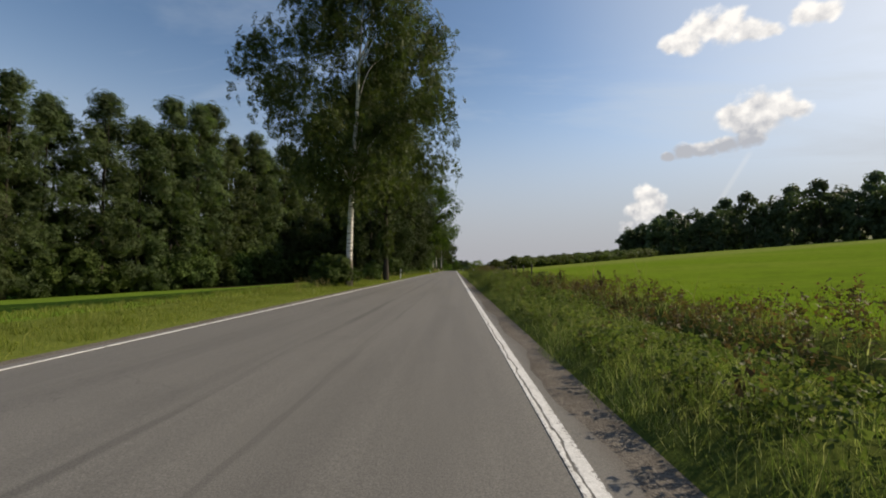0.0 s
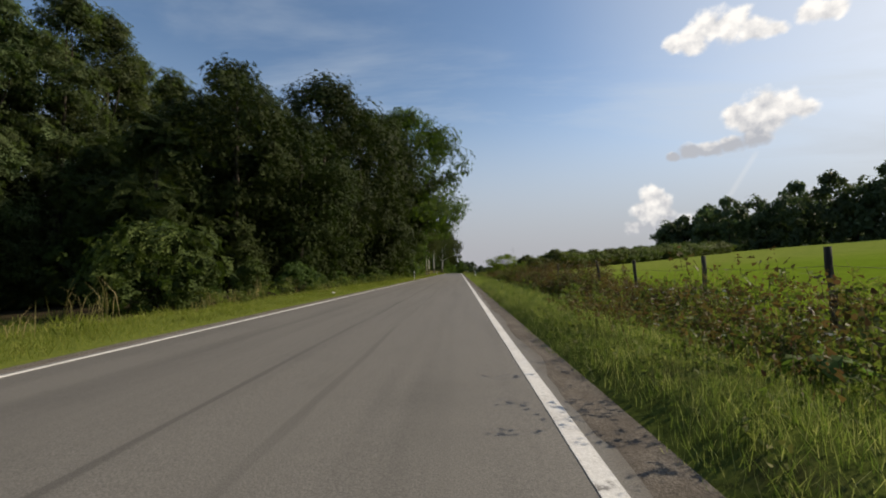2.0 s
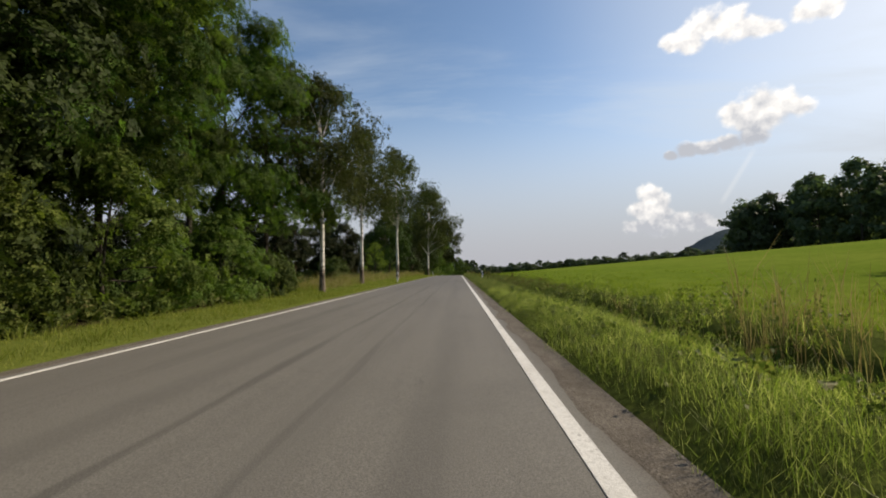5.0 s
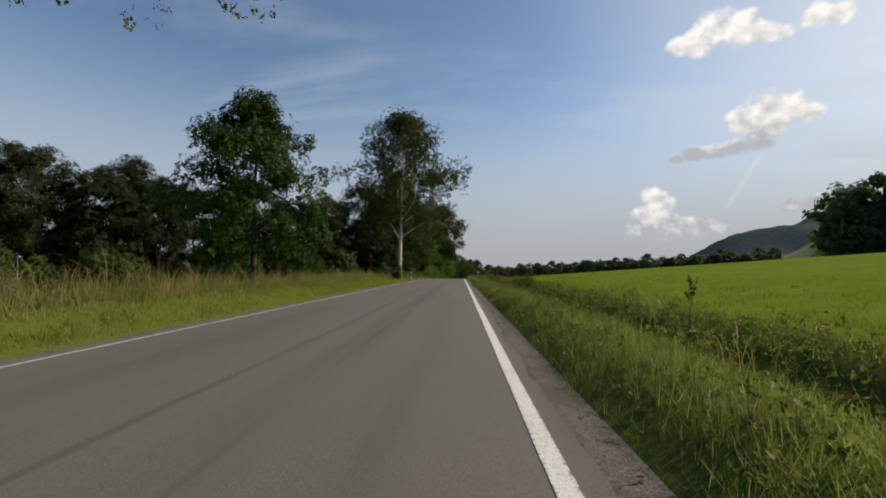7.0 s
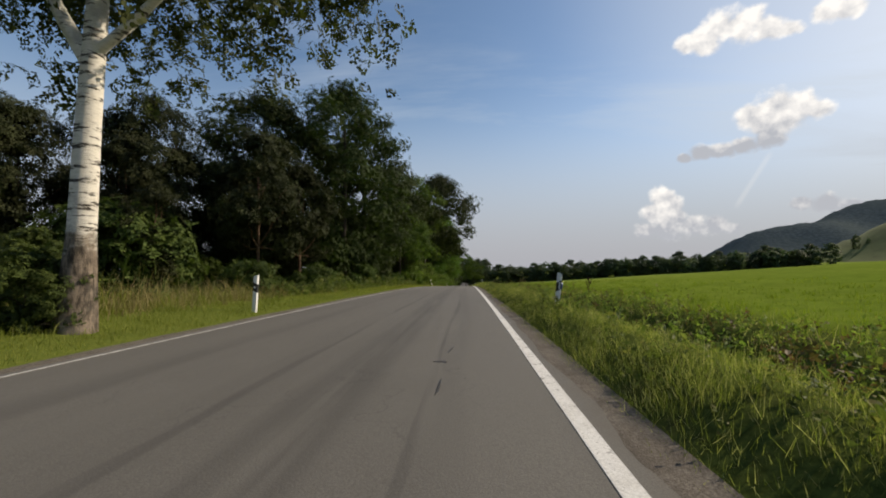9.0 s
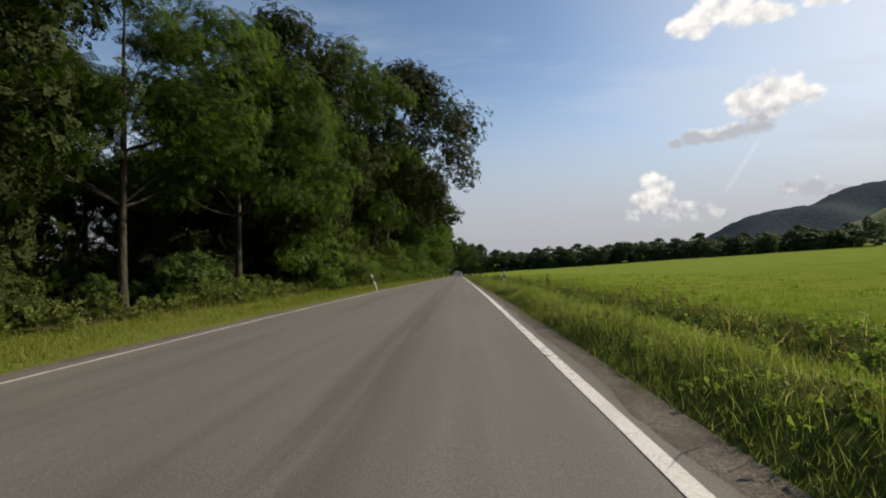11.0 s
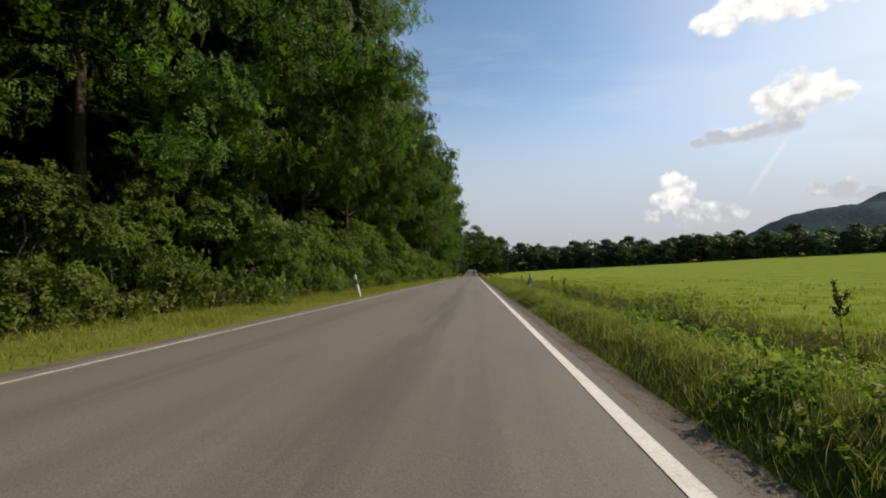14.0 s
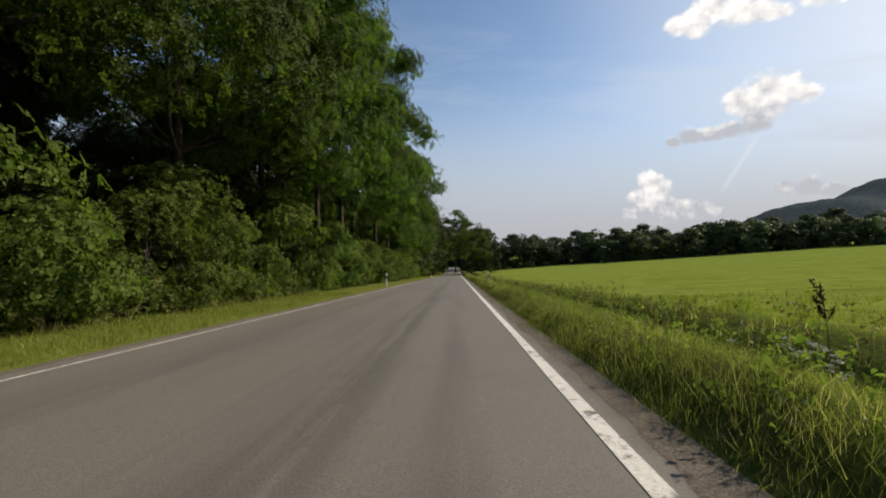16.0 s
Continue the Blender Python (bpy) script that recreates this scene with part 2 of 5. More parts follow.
WEED = leafy("weed_leaves", [(0.048, 0.076, 0.020), (0.086, 0.120, 0.030), (0.136, 0.160, 0.046), (0.20, 0.175, 0.07)], 0.4, patch=0.6, cut=(24.0, 0.57))
HERB = leafy("herb_leaves", [(0.070, 0.110, 0.022), (0.115, 0.160, 0.034), (0.175, 0.205, 0.052), (0.22, 0.20, 0.07)], 0.45, patch=0.6, cut=(26.0, 0.57))
WEED_DRY = leafy("withered_leaves", [(0.14, 0.075, 0.045), (0.15, 0.105, 0.045), (0.085, 0.09, 0.028), (0.21, 0.15, 0.09)], 0.3, patch=0.6, cut=(20.0, 0.5))
PETAL = plain("petals", (0.75, 0.74, 0.70), 0.7, 0.2)


def bark(name, dark, light, scale, stretch):
    m, n = material(name)
    pos = n.n("ShaderNodeMapping", {"Vector": n.n("ShaderNodeTexCoord").outputs["Object"], "Scale": stretch}).outputs[0]
    a = n.noise(pos, scale, 6, 0.65)
    col = n.mix(n.smooth(a, 0.35, 0.65), dark, light)
    finish(n, principled(n, col, 0.85, 0.2), a, 0.6, 0.03)
    return m


BARK = bark("bark", (0.018, 0.015, 0.011), (0.058, 0.048, 0.036), 6.0, (1, 1, 0.25))
# birch bark greyed down: shade at the wood's edge put into the colour
BARK_SHADED = bark("shaded_birch_bark", (0.055, 0.050, 0.042), (0.27, 0.25, 0.21), 5.0, (1, 1, 1.6))
BARK_PINE = bark("pine_bark", (0.05, 0.03, 0.02), (0.13, 0.08, 0.05), 6.0, (1, 1, 0.3))


def birch_bark():
    m, n = material("birch_bark")
    pos = n.n("ShaderNodeTexCoord").outputs["Object"]
    wide = n.n("ShaderNodeMapping", {"Vector": pos, "Scale": (1, 1, 4.5)}).outputs[0]
    scars = n.smooth(n.noise(wide, 2.6, 6, 0.7), 0.52, 0.62)
    fine = n.noise(n.n("ShaderNodeMapping", {"Vector": pos, "Scale": (1, 1, 9)}).outputs[0], 7.0, 4)
    col = n.mix(n.m("MULTIPLY", n.smooth(fine, 0.45, 0.75), 0.5), (0.62, 0.59, 0.53), (0.36, 0.33, 0.29))
    col = n.mix(scars, col, (0.035, 0.03, 0.026))
    height = n.n("ShaderNodeSeparateXYZ", [pos]).outputs[2]
    rough_base = n.smooth(n.m("ADD", height, n.m("MULTIPLY", n.noise(pos, 2.2, 6, 0.7), -2.6)), 0.6, 0.0)
    upright = n.noise(n.n("ShaderNodeMapping", {"Vector": pos, "Scale": (1, 1, 0.25)}).outputs[0], 11.0, 6, 0.7)
    col = n.mix(rough_base, col, n.mix(n.smooth(upright, 0.38, 0.62), (0.035, 0.029, 0.023), (0.20, 0.16, 0.125)))
    col = n.mix(n.m("MULTIPLY", n.smooth(n.noise(pos, 1.6, 5, 0.65), 0.5, 0.7), 0.5), col, (0.22, 0.20, 0.17))
    finish(n, principled(n, col, 0.8, 0.2), n.m("ADD", fine, n.m("MULTIPLY", rough_base, upright)), 0.6, 0.03)
    return m


BARK_BIRCH = birch_bark()
POST_WHITE = plain("post_white_plastic", (0.72, 0.72, 0.70), 0.45, 0.4, 0, 14, 0.12)
POST_BLACK = plain("post_black_band", (0.02, 0.02, 0.022), 0.4, 0.4)
REFLECT = plain("reflector_glass", (0.62, 0.63, 0.64), 0.15, 0.8, 0, 60, 0.2)
BLUE = plain("blue_plastic", (0.02, 0.06, 0.34), 0.3, 0.5, 0, 30, 0.2)
MARKS = plain("faded_print", (0.10, 0.13, 0.12), 0.6)
OLD_WOOD = bark("weathered_wood", (0.03, 0.026, 0.022), (0.12, 0.105, 0.085), 9.0, (1, 1, 0.15))
WIRE = plain("rusty_wire", (0.12, 0.09, 0.07), 0.6, 0.4, 0.6)
IRON = plain("cast_iron", (0.05, 0.048, 0.045), 0.55, 0.4, 0.5, 60)
PAPER = plain("paper", (0.75, 0.74, 0.68), 0.8)


def asphalt():
    m, n = material("asphalt")
    pos = n.n("ShaderNodeTexCoord").outputs["Object"]
    sx = n.n("ShaderNodeSeparateXYZ", [pos]).outputs[0]
    grit = n.noise(pos, 95.0, 4, 0.7)
    stone = n.n("ShaderNodeTexVoronoi", {"Vector": pos, "Scale": 75.0}).outputs["Distance"]
    long = n.n("ShaderNodeMapping", {"Vector": pos, "Scale": (1.0, 0.06, 1.0)}).outputs[0]
    band = n.noise(long, 1.6, 4, 0.55)
    blot = n.noise(pos, 0.7, 4, 0.6)
    col = n.mix(n.smooth(grit, 0.3, 0.72), (0.094, 0.088, 0.079), (0.177, 0.167, 0.150))
    col = n.mix(n.m("MULTIPLY", n.smooth(band, 0.42, 0.68), 0.34), col, (0.075, 0.070, 0.065))
    col = n.mix(n.m("MULTIPLY", n.smooth(blot, 0.52, 0.75), 0.22), col, (0.072, 0.068, 0.062))
    # joint between the two laid lanes and the sealed tracks beside it
    wob = n.m("MULTIPLY", n.m("SUBTRACT", n.noise(long, 2.2, 5, 0.6), 0.5), 0.35)
    sy = n.n("ShaderNodeSeparateXYZ", [pos]).outputs[1]
    early = n.m("MULTIPLY_ADD", n.smooth(sy, 215.0, 190.0), 0.7, 0.3)
    late = n.smooth(sy, 135.0, 160.0)
    short = n.m("MULTIPLY", n.smooth(sy, 168.0, 178.0), n.smooth(sy, 205.0, 192.0))
    # darker stretch of surface, faded in and out along the road
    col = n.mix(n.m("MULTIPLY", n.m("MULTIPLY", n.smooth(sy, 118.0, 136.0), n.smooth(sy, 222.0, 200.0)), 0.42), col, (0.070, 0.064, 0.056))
    for mid, half, depth, where in ((-2.67, 0.07, 0.46, early), (-1.85, 0.06, 0.3, early), (-1.92, 0.42, 0.4, late), (-1.07, 0.05, 0.5, short), (-4.2, 0.3, 0.2, None), (-0.95, 0.24, 0.14, None)):
        off = n.m("ABSOLUTE", n.m("ADD", n.m("SUBTRACT", sx, mid), wob))
        worn = n.smooth(n.noise(long, 5.0, 3), 0.25, 0.6)
        line = n.m("MULTIPLY", n.m("MULTIPLY", n.smooth(off, half, half * 0.35), depth), worn)
        if where is not None:
            line = n.m("MULTIPLY", line, where)
        col = n.mix(line, col, (0.042, 0.039, 0.036))
    crack = n.n("ShaderNodeTexVoronoi", {"Vector": n.n("ShaderNodeMapping", {"Vector": n.v("ADD", pos, n.n("ShaderNodeTexNoise", {"Vector": pos, "Scale": 2.5, "Detail": 4.0}).outputs["Color"]), "Scale": (1.0, 0.35, 1.0)}).outputs[0], "Scale": 0.55}, feature="DISTANCE_TO_EDGE").outputs[0]
    some = n.m("MULTIPLY", n.smooth(crack, 0.006, 0.001), n.m("MULTIPLY", n.smooth(n.noise(pos, 0.23, 2), 0.54, 0.66), 0.3))
    col = n.mix(some, col, (0.03, 0.028, 0.026))
    # earth washed over the rim
    rim = n.m("ADD", sx, n.m("MULTIPLY", n.m("SUBTRACT", n.noise(pos, 2.6, 6, 0.7), 0.5), 0.34))
    col = n.mix(n.m("MULTIPLY", n.smooth(rim, 0.08, 0.24), 0.72), col, n.mix(n.smooth(grit, 0.3, 0.7), (0.066, 0.056, 0.046), (0.120, 0.103, 0.086)))
    height = n.m("ADD", grit, n.m("MULTIPLY", stone, 0.6))
    finish(n, principled(n, col, 0.78, 0.35), height, 0.2, 0.005)
    return m


def road_paint():
    m, n = material("road_paint")
    pos = n.n("ShaderNodeTexCoord").outputs["Object"]
    grit = n.noise(pos, 60.0, 5, 0.7)
    wear = n.noise(pos, 7.0, 6, 0.7)
    lost = n.m("MULTIPLY", n.smooth(n.m("ADD", wear, n.m("MULTIPLY", n.noise(pos, 0.11, 2), 0.55)), 0.87, 1.0), 0.9)
    col = n.mix(n.smooth(grit, 0.3, 0.7), (0.50, 0.49, 0.47), (0.66, 0.65, 0.63))
    sx, sy, _ = n.n("ShaderNodeSeparateXYZ", [pos]).outputs
    off = n.m("ADD", sx, n.m("MULTIPLY", n.m("LESS_THAN", sx, -2.0), 5.47))
    long = n.n("ShaderNodeMapping", {"Vector": pos, "Scale": (1.0, 0.3, 1.0)}).outputs[0]
    wob = n.m("MULTIPLY", n.m("SUBTRACT", n.noise(long, 4.0, 6, 0.7), 0.5), 0.16)
    old = n.smooth(sy, 14.0, 6.0)
    split = n.m("MULTIPLY", n.smooth(n.m("ABSOLUTE", n.m("ADD", n.m("ADD", off, 0.02), wob)), 0.013, 0.005), old)
    chip = n.m("ADD", n.m("MULTIPLY", n.m("ABSOLUTE", off), 5.2), n.m("MULTIPLY", n.noise(pos, 34.0, 5, 0.7), 0.75))
    chip = n.m("MULTIPLY", n.smooth(chip, 0.64, 0.78), n.m("MULTIPLY_ADD", n.m("MAXIMUM", old, n.m("MULTIPLY", n.smooth(sy, 124.0, 134.0), n.smooth(sy, 156.0, 146.0))), 0.7, 0.22))
    lost = n.m("MAXIMUM", lost, n.m("MAXIMUM", n.m("MULTIPLY", split, 0.95), chip))
    thin = n.m("MULTIPLY", n.smooth(sy, 116.0, 130.0), n.m("LESS_THAN", sx, -2.0))
    thin = n.m("MULTIPLY", n.m("MULTIPLY", thin, n.smooth(n.m("ADD", n.m("ABSOLUTE", off), n.m("MULTIPLY", n.noise(pos, 9.0, 4), 0.05)), 0.03, 0.055)), 0.85)
    lost = n.m("MAXIMUM", lost, thin)
    speck = n.m("MULTIPLY", n.smooth(n.noise(pos, 38.0, 4, 0.65), 0.56, 0.66), n.m("MULTIPLY_ADD", n.smooth(n.noise(pos, 0.9, 4), 0.4, 0.65), 0.5, 0.15))
    lost = n.m("MAXIMUM", lost, speck)
    dust = n.m("MULTIPLY", n.smooth(n.noise(pos, 1.7, 5, 0.7), 0.45, 0.7), 0.35)
    col = n.mix(dust, col, (0.30, 0.28, 0.25))
    col = n.mix(lost, col, (0.075, 0.068, 0.06))
    finish(n, principled(n, col, 0.7, 0.35), n.m("SUBTRACT", grit, lost), 0.4, 0.005)
    return m


def gravel():
    m, n = material("gravel_shoulder")
    pos = n.n("ShaderNodeTexCoord").outputs["Object"]
    cell = n.n("ShaderNodeTexVoronoi", {"Vector": pos, "Scale": 110.0})
    a = n.noise(pos, 2.2, 6, 0.7)
    col = n.mix(n.n("ShaderNodeSeparateColor", [cell.outputs["Color"]]).outputs[0], (0.072, 0.062, 0.052), (0.178, 0.156, 0.132))
    col = n.mix(n.m("MULTIPLY", n.smooth(a, 0.42, 0.62), 0.5), col, (0.062, 0.051, 0.041))
    finish(n, principled(n, col, 0.9, 0.1), cell.outputs["Distance"], 0.4, 0.006)
    return m


def soil():
    """Ground: meadow on the rising side, verge and ditch earth by the road, leaf litter under the trees."""
    m, n = material("ground")
    pos = n.n("ShaderNodeTexCoord").outputs["Object"]
    parts = n.n("ShaderNodeSeparateXYZ", [pos]).outputs
    fine = n.noise(pos, 14.0, 6, 0.7)
    mid = n.noise(pos, 1.3, 5, 0.6)
    big = n.noise(n.n("ShaderNodeMapping", {"Vector": pos, "Scale": (1.0, 0.5, 1.0)}).outputs[0], 0.05, 5, 0.6)
    tract = n.n("ShaderNodeTexWave", {"Vector": pos, "Scale": 0.32, "Distortion": 1.2, "Detail": 3.0}, bands_direction="X").outputs["Fac"]
    meadow = n.mix(n.smooth(fine, 0.3, 0.7), (0.092, 0.150, 0.012), (0.142, 0.208, 0.020))
    second = n.mix(n.smooth(fine, 0.3, 0.7), (0.096, 0.142, 0.018), (0.148, 0.196, 0.030))
    pale = n.mix(n.smooth(fine, 0.3, 0.7), (0.140, 0.176, 0.034), (0.190, 0.222, 0.054))
    meadow = n.mix(n.smooth(parts[1], 60.0, 95.0), meadow, pale)
    meadow = n.mix(n.smooth(n.m("SUBTRACT", parts[1], n.m("MULTIPLY", parts[0], 0.84)), 98.0, 104.0), meadow, second)
    meadow = n.mix(n.smooth(parts[1], 205.0, 265.0), meadow, n.mix(n.smooth(fine, 0.3, 0.7), (0.150, 0.200, 0.036), (0.205, 0.250, 0.056)))
    meadow = n.mix(n.m("MULTIPLY", n.smooth(big, 0.4, 0.68), 0.45), meadow, (0.190, 0.215, 0.040))
    meadow = n.mix(n.m("MULTIPLY", n.smooth(n.noise(pos, 0.35, 4), 0.45, 0.72), 0.45), meadow, (0.085, 0.125, 0.016))
    meadow = n.mix(n.m("MULTIPLY", n.smooth(mid, 0.42, 0.66), 0.4), meadow, (0.070, 0.105, 0.014))
    meadow = n.mix(n.m("MULTIPLY", n.smooth(tract, 0.5, 0.9), 0.12), meadow, (0.085, 0.150, 0.010))
    verge = n.mix(n.smooth(fine, 0.35, 0.65), (0.042, 0.056, 0.014), (0.080, 0.100, 0.024))
    verge = n.mix(n.m("MULTIPLY", n.smooth(mid, 0.5, 0.75), 0.5), verge, (0.060, 0.046, 0.028))
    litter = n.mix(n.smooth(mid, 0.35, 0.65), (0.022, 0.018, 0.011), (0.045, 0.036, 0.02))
    left_field = n.mix(n.smooth(fine, 0.3, 0.7), (0.075, 0.130, 0.016), (0.125, 0.185, 0.026))
    wob = n.m("MULTIPLY", n.m("SUBTRACT", mid, 0.5), 2.0)
    px = n.m("ADD", parts[0], wob)
    col = n.mix(n.smooth(px, 4.9, 6.2), verge, meadow)
    col = n.mix(n.smooth(px, -3.0, -4.0), col, n.mix(n.smooth(fine, 0.35, 0.65), (0.078, 0.100, 0.020), (0.122, 0.142, 0.031)))
    leftside = n.smooth(px, -9.0, -10.5)
    col = n.mix(leftside, col, left_field)
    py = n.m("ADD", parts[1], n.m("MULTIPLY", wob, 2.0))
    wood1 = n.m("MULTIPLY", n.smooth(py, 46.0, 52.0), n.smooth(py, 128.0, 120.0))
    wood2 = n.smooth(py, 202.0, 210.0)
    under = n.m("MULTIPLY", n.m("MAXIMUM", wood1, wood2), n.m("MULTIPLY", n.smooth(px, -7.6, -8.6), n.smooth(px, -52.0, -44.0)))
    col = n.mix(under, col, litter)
    finish(n, principled(n, col, 0.95, 0.0), fine, 0.5, 0.04)
    return m


def far_forest():
    m, n = material("wooded_slope")
    pos = n.n("ShaderNodeTexCoord").outputs["Object"]
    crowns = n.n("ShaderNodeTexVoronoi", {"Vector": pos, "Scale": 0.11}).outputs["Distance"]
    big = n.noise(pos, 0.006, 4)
    # bluish tint and low contrast of distance haze put into the base colour
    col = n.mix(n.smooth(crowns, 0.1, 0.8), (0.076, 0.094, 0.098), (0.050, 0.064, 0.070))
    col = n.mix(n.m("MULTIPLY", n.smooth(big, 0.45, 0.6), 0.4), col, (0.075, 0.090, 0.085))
    finish(n, principled(n, col, 0.95, 0.0), n.m("MULTIPLY", crowns, -1.0), 0.3, 3.0)
    return m


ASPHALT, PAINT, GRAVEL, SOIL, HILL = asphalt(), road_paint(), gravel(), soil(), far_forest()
SCAR = plain("bitumen_scar", (0.046, 0.042, 0.038), 0.6, 0.4, 0, 40, 0.4)
SLOPE = plain("hill_meadow", (0.12, 0.135, 0.05), 0.9, 0.1, 0, 0.05, 0.3)


# ------------------------------------------------------------ mesh tools
def grid_mesh(name, verts, faces, mat, smooth=False):
    """A mesh from arrays: verts (n, 3); faces (m, 3) or (m, 4), or a list of such."""
    me = bpy.data.meshes.new(name)
    groups = faces if isinstance(faces, list) else [faces]
    groups = [np.asarray(g, dtype=np.int32) for g in groups if len(g)]
    verts = np.asarray(verts, dtype=np.float32)
    loops = np.concatenate([g.ravel() for g in groups])
    sizes = np.concatenate([np.full(len(g), g.shape[1], dtype=np.int32) for g in groups])
    starts = np.concatenate([[0], np.cumsum(sizes)[:-1]]).astype(np.int32)
    me.vertices.add(len(verts))
    me.vertices.foreach_set("co", verts.ravel())
    me.loops.add(len(loops))
    me.loops.foreach_set("vertex_index", loops)
    me.polygons.add(len(sizes))
    me.polygons.foreach_set("loop_start", starts)
    me.polygons.foreach_set("loop_total", sizes)
    me.polygons.foreach_set("use_smooth", np.full(len(sizes), smooth, dtype=bool))
    me.update(calc_edges=True)
    me.materials.append(mat)
    return me


def part(name, me, parent, label=""):
    ob = new(name, me)
    ob.parent = parent
    return tagged(ob, label)


def bm_mesh(name, bm, mat, smooth=False):
    me = bpy.data.meshes.new(name)
    bm.normal_update()
    bm.to_mesh(me)
    bm.free()
    me.materials.append(mat)
    me.polygons.foreach_set("use_smooth", np.full(len(me.polygons), smooth, dtype=bool))
    return me


def tube(path, radii, sides=8):
    """Verts and quads of a tapered tube along a path."""
    path = np.asarray(path, float)
    tang = np.gradient(path, axis=0)
    tang /= np.linalg.norm(tang, axis=1)[:, None] + 1e-9
    ref = np.array([0.31, 0.95, 0.05]) if abs(tang[0][2]) > 0.7 else np.array([0.0, 0.0, 1.0])
    a = np.cross(tang, ref)
    a /= np.linalg.norm(a, axis=1)[:, None] + 1e-9
    b = np.cross(tang, a)
    ang = np.linspace(0, 2 * np.pi, sides, endpoint=False)
    ring = np.cos(ang)[None, :, None] * a[:, None, :] + np.sin(ang)[None, :, None] * b[:, None, :]
    v = (path[:, None, :] + ring * np.asarray(radii)[:, None, None]).reshape(-1, 3)
    i, j = np.meshgrid(np.arange(len(path) - 1), np.arange(sides), indexing="ij")
    k = (j + 1) % sides
    f = np.stack([i * sides + j, i * sides + k, (i + 1) * sides + k, (i + 1) * sides + j], -1).reshape(-1, 4)
    return v, f


def join(pieces):
    vs, fs, n = [], [], 0
    for v, f in pieces:
        vs.append(v)
        fs.append(np.asarray(f) + n)
        n += len(v)
    return np.concatenate(vs), np.concatenate(fs)


def leaves(rng, at, size, droop=0.25, spread=0.35, narrow=0.55, face=None):
    """A folded, pointed leaf of four corners at each of the places given, turned about the way given by face."""
    n = len(at)
    axis = rng.normal(size=(n, 3))
    axis[:, 2] -= droop * 2
    if face is not None:
        turn = face + rng.normal(size=(n, 3)) * 0.38
        turn /= np.linalg.norm(turn, axis=1)[:, None] + 1e-9
        axis -= turn * np.sum(axis * turn, axis=1)[:, None]
    axis /= np.linalg.norm(axis, axis=1)[:, None]
    side = np.cross(axis, rng.normal(size=(n, 3)) if face is None else turn)
    side /= np.linalg.norm(side, axis=1)[:, None] + 1e-9
    nor = np.cross(axis, side)
    s = (size * rng.uniform(1 - spread, 1 + spread, n))[:, None]
    mid = at + axis * s * rng.uniform(0.35, 0.5, (n, 1))
    v = np.stack([at, mid + side * s * narrow * 0.5 + nor * s * 0.12, at + axis * s, mid - side * s * narrow * 0.5 + nor * s * 0.12], 1).reshape(-1, 3)
    return v, np.arange(n * 4).reshape(n, 4)


def flakes(v, f):
    """The same leaves with three corners each."""
    v = v.reshape(-1, 4, 3)
    v = v[:, [0, 1, 3]] + (v[:, 2:3] - v[:, :1]) * np.array([0, 0.4, 0.4])[None, :, None]
    return v.reshape(-1, 3), np.arange(len(v) * 3).reshape(-1, 3)


def shell(rng, centers, radius, per, squash=0.75):
    """Places round the centers, more of them towards the outside of each clump."""
    n = len(centers) * per
    d = rng.normal(size=(n, 3))
    d /= np.linalg.norm(d, axis=1)[:, None]
    r = np.repeat(np.broadcast_to(radius, len(centers)), per) * rng.uniform(0.15, 1, n) ** 0.5
    d *= r[:, None]
    d[:, 2] *= squash
    return np.repeat(centers, per, axis=0) + d


# ------------------------------------------------------------ the lie of the land
def road_z(y):
    s = np.clip((np.asarray(y, float) - 170) / 80, 0, 1)
    past = np.clip(np.asarray(y, float) - 250, 0, 180)
    return -0.041 * 80 * (s ** 3 - s ** 4 / 2) - 0.041 * past


PROFILE_X = [-2500, -300, -60, -30, -16, -11, -8.5, -7.2, -6.3, -5.9, -5.72, 0.28, 0.45, 0.62, 0.85, 1.2, 1.7, 2.2, 2.7, 3.2, 3.7, 4.3, 4.9, 6.0, 40, 120, 260, 600, 2500]
PROFILE_Z = [-6, -4, -2.2, -1.2, -0.35, -0.05, 0.10, 0.10, 0.05, 0.0, -0.03, -0.03, -0.012, 0.05, 0.14, 0.19, 0.16, 0.0, -0.40, -0.66, -0.55, -0.15, 0.0, 0.05, 2.35, 8.0, 17.0, 26, 30]


def ground_z(x, y):
    x, y = np.asarray(x, float), np.asarray(y, float)
    bank = 0.25 * np.clip((y - 125) / 15, 0, 1) * np.clip((195 - y) / 15, 0, 1) * np.clip((-6.4 - x) / 2.0, 0, 1) * np.clip((x + 22) / 8, 0, 1)
    far = np.clip((np.abs(x - 2) - 40) / 200, 0, 1)
    swell = 0.9 * far * np.sin(y * 0.021 + 0.6) * np.cos(x * 0.012)
    rough = 0.035 * np.sin(x * 3.1 + y * 0.9) * np.sin(y * 1.7 - x) * (np.clip((np.abs(x + 2.7) - 3.6) / 2, 0, 1))
    hump = 0.11 * np.clip((y - 125) / 40, 0, 1) * np.exp(-((x - 1.15) / 0.42) ** 2) * (1 + 0.3 * np.sin(y * 0.33) + 0.2 * np.sin(y * 1.1 + 1)) * np.clip((x - 0.5) / 0.25, 0, 1)
    late = 1 - 0.17 * np.clip((y - 200) / 120, 0, 1) * (x > 6)
    return np.interp(x, PROFILE_X, PROFILE_Z) * late + road_z(y) + bank + swell + rough + hump


